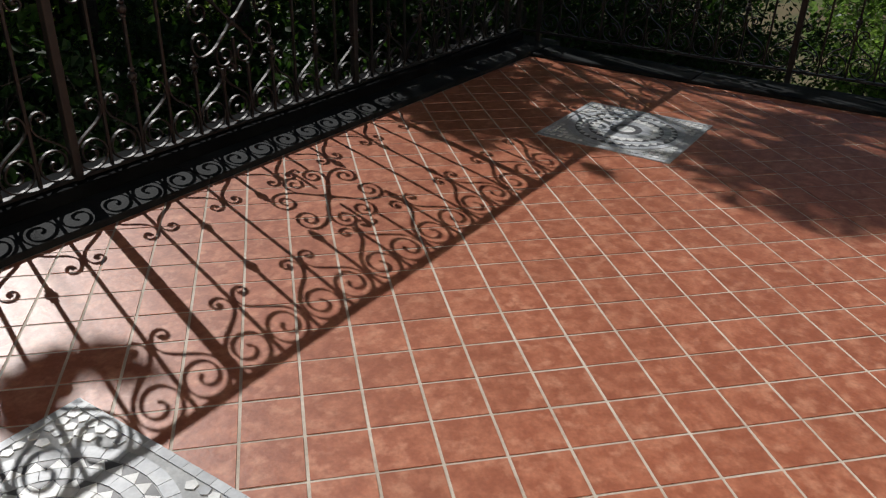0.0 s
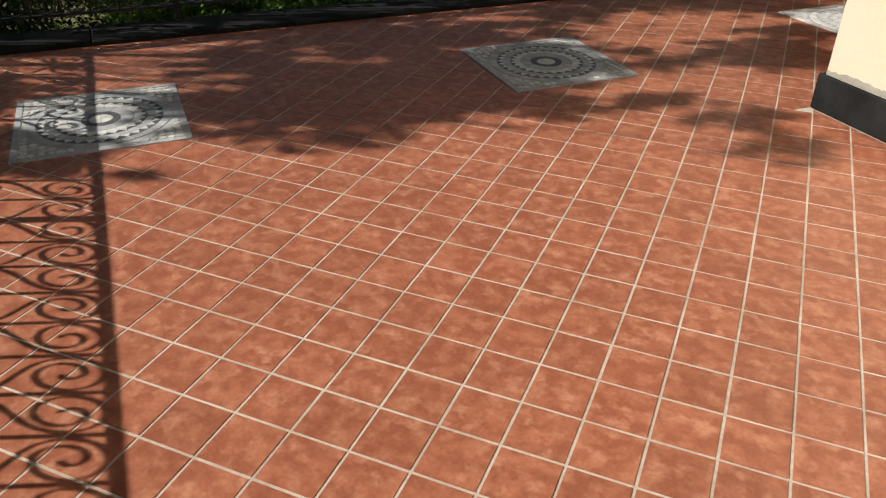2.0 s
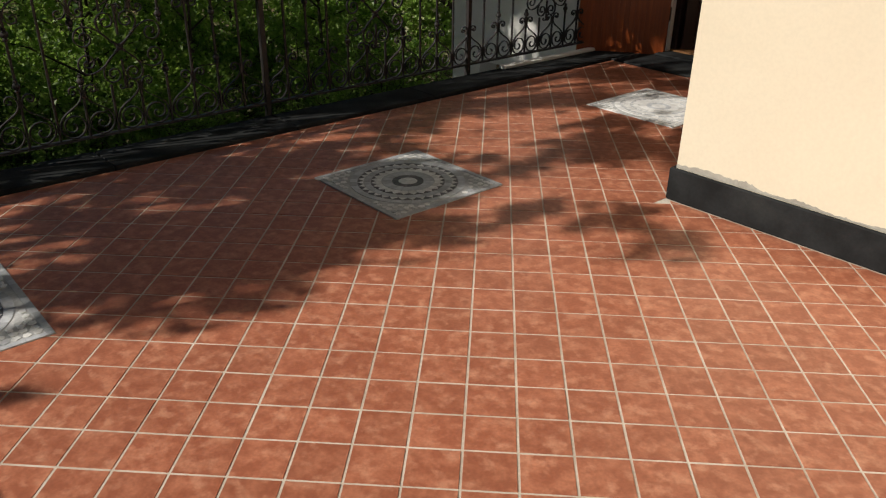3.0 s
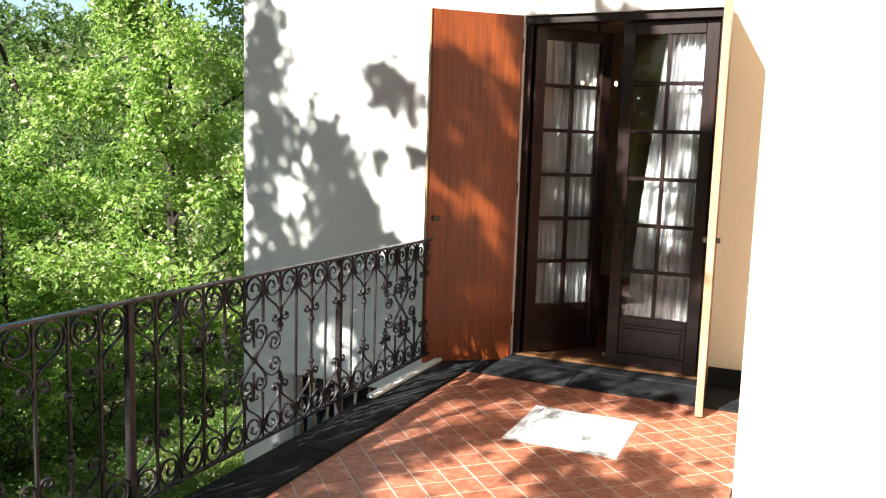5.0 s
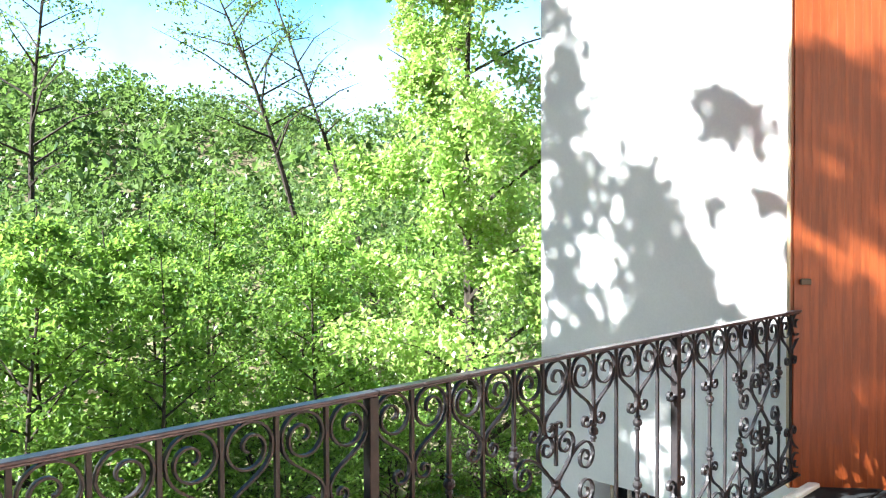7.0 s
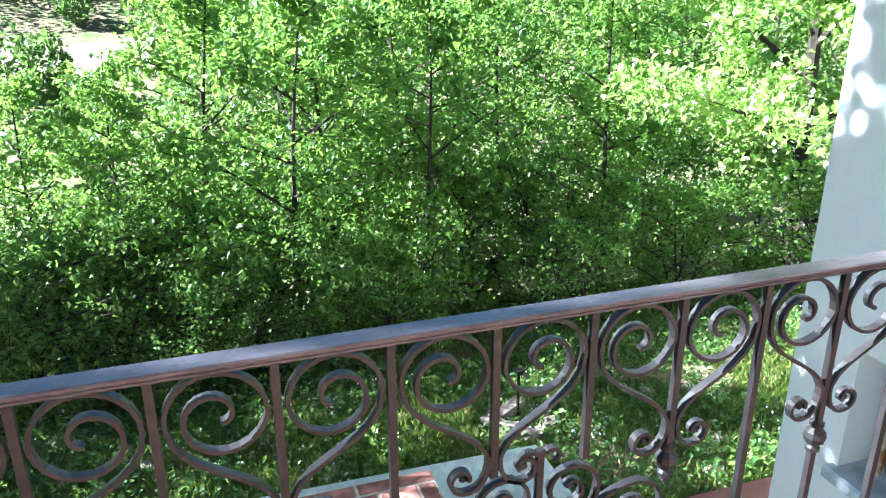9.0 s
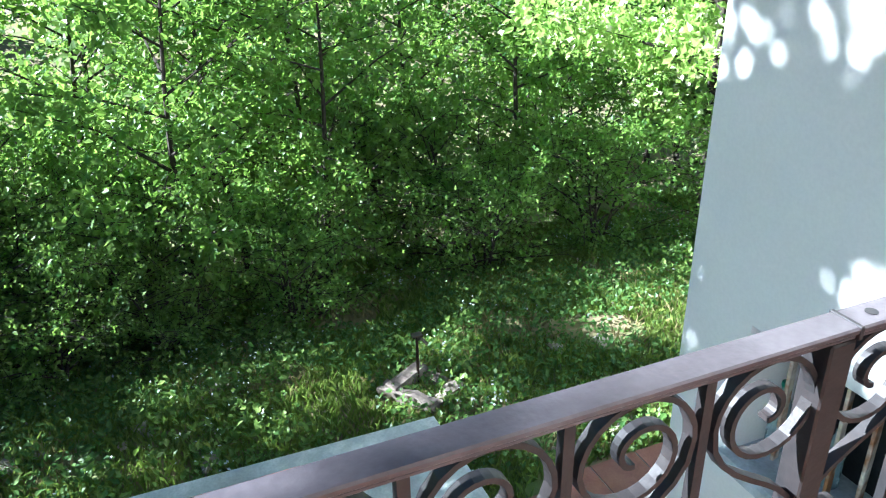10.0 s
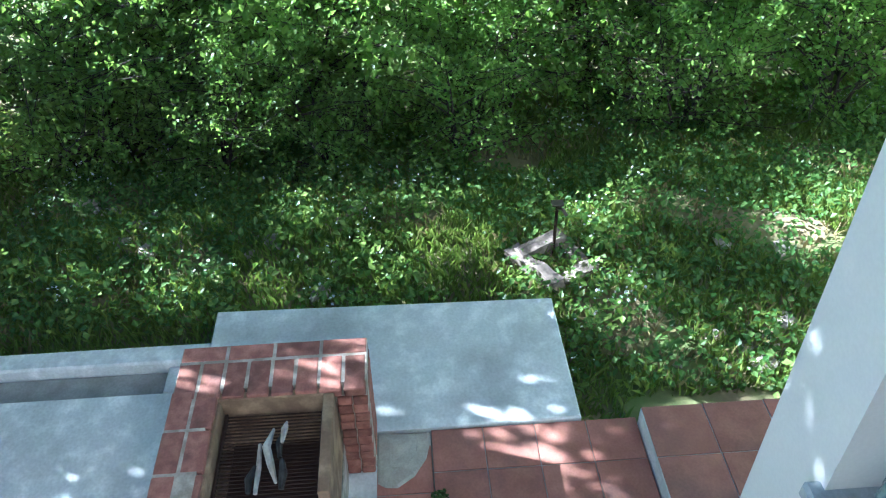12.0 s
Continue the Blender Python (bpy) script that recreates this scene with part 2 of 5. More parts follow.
WEED_LIGHT = leafy("fresh_weed_leaves", (0.06, 0.14, 0.03), (0.22, 0.30, 0.07), (0.26, 0.40, 0.07), 0.35)
RUBBLE = shader("pale_rubble", (0.42, 0.37, 0.32), 0.95, (0.25, 0.21, 0.18), 9, 60, 0.7, 0.4, island=True, per_piece=0.2)
MOSS = shader("green_moss", (0.055, 0.085, 0.02), 1.0, (0.03, 0.05, 0.012), 40, 160, 0.6, 0.4)
STRAW = leafy("dry_grass", (0.30, 0.24, 0.11), (0.20, 0.18, 0.08), (0.25, 0.2, 0.1), 0.25)
PETAL = leafy("white_petals", (0.75, 0.75, 0.75), (0.6, 0.6, 0.65), (0.5, 0.5, 0.5), 0.3)
# coping slate made blacker, so that the railing's kerb looks unlit
KERB_SHADED = shader("shaded_kerb_slate", (0.010, 0.011, 0.012), 0.95, (0.006, 0.006, 0.007), 7, 70, 0.6, 0.3, spec=0.05)
GLASS = glassy("clear_glass")
LAMP = bpy.data.materials.new("lit_bulb")
LAMP.use_nodes = True
LAMP.node_tree.nodes["Principled BSDF"].inputs["Emission Color"].default_value = (1.0, 0.62, 0.32, 1)
LAMP.node_tree.nodes["Principled BSDF"].inputs["Emission Strength"].default_value = 12.0
RUST_PAINT = shader("rust_stained_white_paint", (0.72, 0.68, 0.60), 0.7, (0.55, 0.46, 0.36), 14, 80, 0.6, 0.2, stain=(0.26, 0.12, 0.045), stain_scale=9, stain_lo=0.42, stain_hi=0.58)
BLACK = shader("black_plastic", (0.012, 0.012, 0.013), 0.4, None, 20, 80, 0.4, 0.02)
PLASTIC = shader("cloudy_bottle_plastic", (0.50, 0.70, 0.70), 0.12, (0.60, 0.76, 0.76), 8, 40, 0.5, 0.05, spec=0.6)
PLASTIC.node_tree.nodes["Principled BSDF"].inputs["Alpha"].default_value = 0.42
SILL = shader("worn_stone_sill", (0.60, 0.64, 0.66), 0.85, (0.36, 0.39, 0.40), 7, 70, 0.6, 0.2)
CURTAIN.node_tree.nodes["Principled BSDF"].inputs["Alpha"].default_value = 0.62
GREEN_CAP = shader("green_plastic", (0.01, 0.20, 0.12), 0.4, None, 20, 80, 0.3, 0.0)


# ---- builders ----
def thing(name, x=0, y=0, z=0, rz=0, label="", category="", group="", kind=""):
    ob = new(name)
    ob.matrix_world = pose(x, y, z, 0, 0, rz)
    ob.empty_display_size = 0.1
    return tagged(ob, label, category, group, kind)


def mesh_of(name, bm, material):
    me = bpy.data.meshes.new(name)
    bm.to_mesh(me)
    bm.free()
    me.materials.append(material)
    return me


def part(name, bm, material, parent=None, label="", at=None):
    """One mesh object, under a thing or a part; a ready mesh is shared."""
    me = bm if isinstance(bm, bpy.types.Mesh) else mesh_of(name, bm, material)
    ob = new(name, me)
    if parent:
        ob.parent = parent
    if at is not None:
        ob.matrix_local = at
    if label:
        ob["label"] = label
    return ob


def box(bm, lo, hi, bevel=0.0):
    m = Matrix.Translation([(a + b) / 2 for a, b in zip(lo, hi)]) @ Matrix.Diagonal([b - a for a, b in zip(lo, hi)] + [1])
    r = bmesh.ops.create_cube(bm, size=1, matrix=m)
    if bevel:
        es = {e for v in r["verts"] for e in v.link_edges}
        bmesh.ops.bevel(bm, geom=list(es), offset=bevel, segments=1, affect="EDGES")
    return bm


def boxes(*specs, bevel=0.0):
    bm = bmesh.new()
    for lo, hi in specs:
        box(bm, lo, hi, bevel)
    return bm


def tube(bm, pts, radii, sides=6):
    """A round tube through points."""
    rings = []
    up = Vector((0.13, 0.21, 1)).normalized()
    n = len(pts)
    for i, p in enumerate(pts):
        d = (Vector(pts[min(i + 1, n - 1)]) - Vector(pts[max(i - 1, 0)])).normalized()
        a = d.cross(up)
        if a.length < 1e-3:
            a = d.cross(Vector((1, 0, 0)))
        a.normalize()
        b = d.cross(a)
        r = radii[i] if hasattr(radii, "__len__") else radii
        rings.append([bm.verts.new(Vector(p) + r * (math.cos(2 * math.pi * k / sides) * a + math.sin(2 * math.pi * k / sides) * b)) for k in range(sides)])
    for q, s in zip(rings, rings[1:]):
        for k in range(sides):
            bm.faces.new((q[k], q[(k + 1) % sides], s[(k + 1) % sides], s[k]))
    bm.faces.new(list(reversed(rings[0])))
    bm.faces.new(rings[-1])
    return bm


def ribbon(bm, pts, deep, thick):
    """A flat iron bent in the x-z plane, deep along y."""
    n = len(pts)
    rings = []
    for i, (x, z) in enumerate(pts):
        ax, az = pts[max(i - 1, 0)]
        bx, bz = pts[min(i + 1, n - 1)]
        l = math.hypot(bx - ax, bz - az) or 1
        nx, nz = -(bz - az) / l, (bx - ax) / l
        t = thick / 2
        rings.append([bm.verts.new((x + sx * nx * t, sy * deep / 2, z + sx * nz * t)) for sx, sy in ((1, 1), (1, -1), (-1, -1), (-1, 1))])
    for q, s in zip(rings, rings[1:]):
        for k in range(4):
            bm.faces.new((q[k], s[k], s[(k + 1) % 4], q[(k + 1) % 4]))
    bm.faces.new(rings[0])
    bm.faces.new(list(reversed(rings[-1])))
    return bm


def bez(p, a, b, q, n=9):
    return [tuple((1 - t) ** 3 * p[k] + 3 * (1 - t) ** 2 * t * a[k] + 3 * (1 - t) * t * t * b[k] + t ** 3 * q[k] for k in (0, 1)) for t in [i / n for i in range(n + 1)]]


def spiral(cx, cz, r0, r1, a0, a1, n=20):
    return [(cx + (r0 + (r1 - r0) * t) * math.cos(a0 + (a1 - a0) * t), cz + (r0 + (r1 - r0) * t) * math.sin(a0 + (a1 - a0) * t)) for t in [i / n for i in range(n + 1)]]


def lathe(bm, prof, sides=10, at=(0, 0, 0)):
    rings = [[bm.verts.new((at[0] + r * math.cos(2 * math.pi * k / sides), at[1] + r * math.sin(2 * math.pi * k / sides), at[2] + z)) for k in range(sides)] for r, z in prof]
    for q, s in zip(rings, rings[1:]):
        for k in range(sides):
            bm.faces.new((q[k], q[(k + 1) % sides], s[(k + 1) % sides], s[k]))
    bm.faces.new(list(reversed(rings[0])))
    bm.faces.new(rings[-1])
    return bm


def sheet(name, verts, faces, material):
    me = bpy.data.meshes.new(name)
    me.from_pydata(verts, [], faces)
    me.materials.append(material)
    return me


# ---- railings ----
FOOT_Z = 0.075


def railing(name, x, y, rz, length, first, pitch, count, post_ks, heart_parity, label, ends, half_wide, thick, rail_z, post_foot):
    """Wrought-iron railing: bars at first + pitch*k, hearts hung on every second bar, an ornament in each panel."""
    r = thing(name, x, y, 0, rz, label, "railing", "terrace railings")
    part("handrail", boxes(((0, -half_wide, rail_z - thick * 0.55), (length, half_wide, rail_z)), ((0, 0.003 - half_wide, rail_z - thick), (length, half_wide - 0.003, rail_z - thick * 0.55)), bevel=0.002), RAIL_TOP, r, "worn grey-brown flat handrail")
    for k in post_ks:
        s = first + pitch * k
        if 0.05 < s < length - 0.05:
            part("joint", boxes(((s + 0.012, -half_wide - 0.001, rail_z - thick + 0.001), (s + 0.017, half_wide + 0.001, rail_z + 0.001)), bevel=0.0008), IRON, r, "black weld seam across the handrail")
            if k == 0:
                part("mark", lathe(bmesh.new(), [(0.006, 0), (0.006, 0.0012)], 12, (s + 0.045, 0, rail_z - 0.0004)), IRON, r, "small dark plug in the handrail")
    part("bottom_rail", boxes(((0, -0.015, FOOT_Z), (length, 0.015, FOOT_Z + 0.012)), bevel=0.002), IRON, r)
    top = rail_z - thick
    low = FOOT_Z + 0.012
    mid = (top + low) / 2
    bar = mesh_of("bar", boxes(((-0.0052, -0.0052, low), (0.0052, 0.0052, top))), IRON)
    bar_hi = mesh_of("bar", boxes(((-0.0052, -0.0052, mid + 0.172), (0.0052, 0.0052, top))), IRON)
    bar_lo = mesh_of("bar", boxes(((-0.0052, -0.0052, low), (0.0052, 0.0052, mid - 0.172))), IRON)
    side_hi = mesh_of("bar", boxes(((-0.0052, -0.0052, mid + 0.098), (0.0052, 0.0052, top))), IRON)
    side_lo = mesh_of("bar", boxes(((-0.0052, -0.0052, low), (0.0052, 0.0052, mid - 0.098))), IRON)
    post = mesh_of("post", boxes(((-0.015, -0.015, post_foot), (0.015, 0.015, top)), bevel=0.002), IRON)
    prof = [(0.006, -0.030), (0.0115, -0.026), (0.0115, -0.020), (0.008, -0.016), (0.0155, -0.009), (0.0180, 0.0), (0.0155, 0.009), (0.008, 0.016), (0.0115, 0.020), (0.0115, 0.026), (0.006, 0.030)]
    collar = mesh_of("collar", lathe(bmesh.new(), prof), IRON)
    # one heart: two scrolls that meet on the bar
    w = pitch
    def half(sx, sz, z0):
        pts = []
        for i in range(41):
            f = i / 40
            a, r = 0.7 + 1.15 * math.pi - f * (0.7 + 3.15 * math.pi), 0.009 + 0.049 * min(1.0, f / 0.7)
            pts.append((0.50 * w + r * math.cos(a), -0.061 + r * math.sin(a)))
        e = pts[-1]
        pts += bez(e, (e[0] + 0.001, e[1] - 0.075), (0.026, -0.140), (0.009, -0.196), 8)[1:]
        pts += bez((0.009, -0.196), (0.005, -0.226), (0.022, -0.250), (0.044, -0.246), 6)[1:]
        pts += spiral(0.044, -0.224, 0.022, 0.007, -0.5 * math.pi, 1.15 * math.pi, 14)[1:]
        return [(sx * px, z0 + sz * pz) for px, pz in pts]
    def heart(sz, z0):
        bm = bmesh.new()
        for sx in (1, -1):
            ribbon(bm, half(sx, sz, z0), 0.013, 0.0056)
            bmesh.ops.create_icosphere(bm, subdivisions=1, radius=0.0062, matrix=Matrix.Translation((sx * 0.044, 0, z0 - sz * 0.224)))
        return mesh_of("heart_scroll", bm, IRON)
    heart_top, heart_low = heart(1, top), heart(-1, low)
    # the ornament between the middle bars: two upright and two lying hearts on a boss
    bm = bmesh.new()
    for sx in (1, -1):
        for sz in (1, -1):
            a = bez((0.012, 0.006), (0.060, 0.060), (0.105, 0.110), (0.160, 0.110), 9)
            a += spiral(0.160, 0.058, 0.052, 0.010, 0.5 * math.pi, -2.4 * math.pi, 26)[1:]
            ribbon(bm, [(sx * px, sz * pz) for px, pz in a], 0.013, 0.0058)
            b = bez((0.006, 0.012), (0.050, 0.040), (0.094, 0.075), (0.094, 0.124), 8)
            b += spiral(0.049, 0.124, 0.045, 0.009, 0.0, 2.8 * math.pi, 24)[1:]
            ribbon(bm, [(sx * px, sz * pz) for px, pz in b], 0.013, 0.0058)
            c = spiral(0.020, 0.186, 0.016, 0.005, 2.6, -1.4, 10)
            ribbon(bm, [(sx * px, sz * pz) for px, pz in c], 0.011, 0.005)
    bmesh.ops.create_icosphere(bm, subdivisions=2, radius=0.017)
    for sz in (1, -1):
        box(bm, (-0.005, -0.005, min(sz * 0.06, sz * 0.20)), (0.005, 0.005, max(sz * 0.06, sz * 0.20)))
    orn = mesh_of("ornament", bm, IRON)
    posts = sorted(post_ks)
    for k in range(count[0], count[1] + 1):
        s = first + pitch * k
        if s < 0.03 or s > length - 0.01:
            continue
        if k in posts:
            part("post", post, None, r, "", pose(s, 0, 0))
        else:
            idx = (k - posts[0]) % 11
            if idx in (5, 6):
                part("bar", bar_hi, None, r, "", pose(s, 0, 0))
                part("bar", bar_lo, None, r, "", pose(s, 0, 0))
            elif idx in (4, 7):
                part("bar", side_hi, None, r, "", pose(s, 0, 0))
                part("bar", side_lo, None, r, "", pose(s, 0, 0))
            else:
                part("bar", bar, None, r, "", pose(s, 0, 0))
            if idx in (2, 4, 7, 9):
                dz = 0.135 if idx in (4, 7) else 0.115
                for sg in (1, -1):
                    part("collar", collar, None, r, "", pose(s, 0, mid + sg * dz))
            if idx == 5 and s + pitch < length:
                part("ornament", orn, None, r, "", pose(s + pitch / 2, 0, mid))
        if (k - heart_parity) % 2 == 0:
            part("heart_scroll", heart_top, None, r, "", pose(s, 0, 0))
            part("heart_scroll", heart_low, None, r, "", pose(s, 0, 0))
    for s in ends:
        part("post", post, None, r, "", pose(s, 0, 0))
    return r


A_Y = 2.25
railing("railing", 0, A_Y, 90, 6.27, 6.983 - A_Y, 0.139, (-34, 11), (-33, -22, -11, 0, 11), 0, "black wrought-iron railing with heart scrolls along the garden side", (0.0,), 0.017, 0.014, 0.906, -0.45)
railing("railing", 0, A_Y, 0, 9.0, 3.178, 0.1366, (-23, 42), (-22, -11, 0, 11, 22, 33), 1, "black wrought-iron railing with heart scrolls across the terrace end", (8.95,), 0.015, 0.011, 0.905, 0.0)

# ---- terrace ----
CX, CY = 0.31, 2.50            # inner edges of the copings
F_Y, R_X, W_Y = 6.19, 2.17, 8.63
part("terrace_base", boxes(((-0.10, 2.15, -2.9), (9.0, 8.62, -0.45)), ((0.05, 2.15, -0.4499), (9.0, 8.62, -0.02))), PLASTER_W)
tagged(bpy.data.objects["terrace_base"], "whitewashed masonry base under the terrace", "wall", kind="structure")
floor = part("floor", boxes(((CX, CY, -0.019), (9.0, 8.62, -0.0016))), GROUT)
tagged(floor, "terracotta-tiled terrace floor laid diagonally with pale joints", "floor", kind="structure")


def coping(name, along_y, a0, a1, b0, b1, step, label):
    t = thing(name, 0, 0, 0, 0, label, "coping", kind="structure")
    a = a0
    while a < a1 - 0.05:
        e = min(a + step, a1)
        lo, hi = ((b0, a + 0.002, -0.019), (b1, e - 0.002, 0.022)) if along_y else ((a + 0.002, b0, -0.019), (e - 0.002, b1, 0.022))
        part("stone", boxes((lo, hi), bevel=0.005), SLATE, t)
        a = e
    return t


coping("coping_garden", True, 2.51, 8.60, 0.035, CX, 0.98, "dark grey slate coping under the garden railing")
coping("coping_end", False, -0.12, 9.0, 2.12, CY, 0.98, "dark grey slate coping under the end railing")
kerb_end = part("kerb_end", boxes(((0.03, 2.13, 0.0225), (8.95, 2.305, 0.073)), bevel=0.006), KERB_SHADED)
tagged(kerb_end, "raised dark slate kerb carrying the end railing, coloured blacker as if unlit", "kerb", kind="structure")
# white kerb edge built only along the stretch that lies in sun
plinth = part("plinth", boxes(((0.037, 7.25, 0.0225), (0.09, 8.24, 0.045)), bevel=0.004), PLASTER_W)
tagged(plinth, "white painted kerb at the foot of the railing, cut to its sunlit stretch", "kerb", kind="structure")


# ---- mosaics ----
def wedge(r0, r1, half, z=0.0045):
    n = 3
    top = [(r0 * math.cos(a), r0 * math.sin(a)) for a in (-half, half)] + [(r1 * math.cos(half * (1 - 2 * i / n)), r1 * math.sin(half * (1 - 2 * i / n))) for i in range(n + 1)]
    return prism(list(reversed(top)) if area(top) < 0 else top, 0.0, z)


def area(p):
    return sum(p[i - 1][0] * p[i][1] - p[i][0] * p[i - 1][1] for i in range(len(p))) / 2


def prism(poly, z0, z1, inset=0.0, centre=None):
    bm = bmesh.new()
    if area(poly) < 0:
        poly = list(reversed(poly))
    cx = sum(p[0] for p in poly) / len(poly)
    cy = sum(p[1] for p in poly) / len(poly)
    lo = [bm.verts.new((x, y, z0)) for x, y in poly]
    hi = [bm.verts.new((x + (cx - x) * inset, y + (cy - y) * inset, z1)) for x, y in poly]
    n = len(poly)
    for i in range(n):
        bm.faces.new((lo[i], lo[(i + 1) % n], hi[(i + 1) % n], hi[i]))
    bm.faces.new(hi)
    return bm


MS = 0.305


def mosaic(grey, dark, label):
    t = thing("mosaic_inlay", 0, 0, 0, 0, label, "mosaic", "mosaics in the terrace floor")
    part("bed", boxes(((-MS, -MS, -0.004), (MS, MS, 0.002))), BED, t)
    rnd = random.Random(5)
    def ring(n, r0, r1, mat, fill=0.94, phase=0.0):
        me = mesh_of("tessera", wedge(r0 + 0.0006, r1 - 0.0006, math.pi / n * fill), mat)
        for i in range(n):
            part("tessera", me, None, t, "", pose(0, 0, rnd.uniform(-0.0004, 0.0004), 0, 0, 360 * (i + phase) / n))
    def teeth(n, r0, r1, mat, phase, flip):
        h = math.pi / n * 0.96
        a, b = (r0, r1) if not flip else (r1, r0)
        tri = [(a * math.cos(-h), a * math.sin(-h)), (b, 0.0), (a * math.cos(h), a * math.sin(h))]
        me = mesh_of("tessera", prism(tri, 0, 0.0045), mat)
        for i in range(n):
            part("tessera", me, None, t, "", pose(0, 0, 0, 0, 0, 360 * (i + phase) / n))
    ring(4, 0.002, 0.043, MARBLE_W, 0.95, 0.5)
    ring(12, 0.045, 0.072, dark)
    ring(18, 0.074, 0.120, grey, 0.97)
    ring(24, 0.122, 0.146, MARBLE_W, 0.93)
    teeth(24, 0.147, 0.168, MARBLE_W, 0.0, False)
    teeth(24, 0.147, 0.168, dark, 0.5, True)
    ring(30, 0.170, 0.200, grey, 0.96)
    teeth(32, 0.202, 0.228, MARBLE_W, 0.0, False)
    teeth(32, 0.202, 0.228, dark, 0.5, True)
    ring(36, 0.230, 0.262, grey, 0.96)
    # border strips
    long = mesh_of("tessera", boxes(((-0.0195, -0.011, 0), (0.0195, 0.011, 0.0045))), grey)
    for k in range(4):
        for i in range(15):
            part("tessera", long, None, t, "", pose(0, 0, 0, 0, 0, 90 * k) @ pose(-0.281 + 0.0403 * i - 0.0, -0.2925, 0, 0, 0, rnd.uniform(-1, 1)))
    # broken white stones in the corners
    for k in range(4):
        for i in range(6):
            for j in range(6):
                x, y = 0.265 - 0.031 * i, 0.265 - 0.031 * j
                if math.hypot(x, y) < 0.282:
                    continue
                n = 5
                s = rnd.uniform(0.012, 0.0165)
                a0 = rnd.uniform(0, 6)
                poly = [(s * rnd.uniform(0.8, 1.15) * math.cos(a0 + 2 * math.pi * q / n), s * rnd.uniform(0.8, 1.15) * math.sin(a0 + 2 * math.pi * q / n)) for q in range(n)]
                part("tessera", prism(poly, 0, 0.0045), MARBLE_W if rnd.random() < 0.8 else grey, t, "", pose(0, 0, 0, 0, 0, 90 * k) @ pose(x + rnd.uniform(-0.003, 0.003), y + rnd.uniform(-0.003, 0.003), 0))
    return t


MOSAICS = [(1.28, 5.43), (1.275, 7.375), (1.285, 3.50), (4.155, 3.52)]
first_mosaic = mosaic(MARBLE_G, MARBLE_D, "square grey and white marble mosaic with concentric rings")
first_mosaic.matrix_world = pose(*MOSAICS[0], 0)
# same mosaic by the door, full sun put in by swapping to paler marble
sunlit_mosaic = mosaic(MARBLE_W, MARBLE_G, "square marble mosaic with concentric rings, full sun put into paler stones")
sunlit_mosaic.matrix_world = pose(*MOSAICS[1], 0)
for mx, my in MOSAICS[2:]:
    copy_thing(first_mosaic, pose(mx, my, 0, 0, 0, 0))

# ---- house walls ----
H_TOP = 3.5
HX0 = -1.97
NX0, NX1, NZ0, NZ1 = -1.585, -0.585, -1.04, -0.395
DX0, DX1, DZ1 = 0.47, 1.83, 2.475
WT = 0.42
y1 = W_Y + WT
wall_door = part("wall_door", boxes(((HX0, W_Y, -2.9), (NX0, y1, H_TOP)), ((NX0, W_Y, -2.9), (NX1, y1, NZ0)), ((NX0, W_Y, NZ1), (NX1, y1, H_TOP)), ((NX1, W_Y, -2.9), (DX0, y1, H_TOP)),
                                    ((DX0, W_Y, -2.9), (DX1, y1, -0.02)), ((DX0, W_Y, DZ1), (DX1, y1, H_TOP)), ((DX1, W_Y, -2.9), (DX1 + 0.002, y1, H_TOP))), PLASTER_W)
wall_nook = part("wall_nook", boxes(((DX1 + 0.002, W_Y, -2.9), (R_X + 0.4, y1, H_TOP))), PLASTER)
tagged(wall_nook, "cream plastered wall between the door and the corner", "wall", kind="structure")
tagged(wall_door, "off-white plastered house wall round the garden door", "wall", kind="structure")
wall_side = part("wall_side", boxes(((R_X, F_Y + 0.4, -0.02), (R_X + 0.4, W_Y, H_TOP))), PLASTER)
tagged(wall_side, "cream plastered return wall beside the door", "wall", kind="structure")
wall_front = part("wall_front", boxes(((R_X, F_Y, -0.02), (9.0, F_Y + 0.4, H_TOP))), PLASTER)
tagged(wall_front, "cream plastered house wall with flaking edge over the slate skirting", "wall", kind="structure")
wall_flank = part("wall_flank", boxes(((HX0, y1, -2.9), (HX0 + 0.4, 16.0, H_TOP)), ((HX0 + 0.4, 15.6, -2.9), (9.0, 16.0, H_TOP))), PLASTER_W)
tagged(wall_flank, "off-white plastered flank of the house", "wall", kind="structure")
wall_end = part("wall_end", boxes(((8.99, F_Y + 0.4, -2.9), (9.39, 16.0, H_TOP))), PLASTER)
tagged(wall_end, "cream plastered end of the house", "wall", kind="structure")
roof = part("roof", boxes(((HX0 - 0.3, W_Y - 0.25, H_TOP), (9.5, 16.3, H_TOP + 0.2)), ((R_X - 0.25, F_Y - 0.25, H_TOP + 0.004), (9.5, W_Y - 0.26, H_TOP + 0.2))), COTTO)
tagged(roof, "flat tiled roof edge of the house", "roof", kind="structure")


def skirting(name, lo, hi, label):
    return tagged(part(name, boxes((lo, hi), bevel=0.006), SLATE), label, "skirting", kind="structure")


skirting("baseboard_front", (R_X - 0.022, F_Y - 0.022, 0.0), (9.0, F_Y - 0.002, 0.146), "dark slate skirting along the cream wall")
skirting("baseboard_side", (R_X - 0.022, F_Y, 0.0), (R_X - 0.002, W_Y - 0.03, 0.146), "dark slate skirting on the return wall")
skirting("baseboard_door", (DX1 + 0.03, W_Y - 0.022, 0.0), (R_X - 0.024, W_Y - 0.002, 0.146), "dark slate skirting between door and corner")
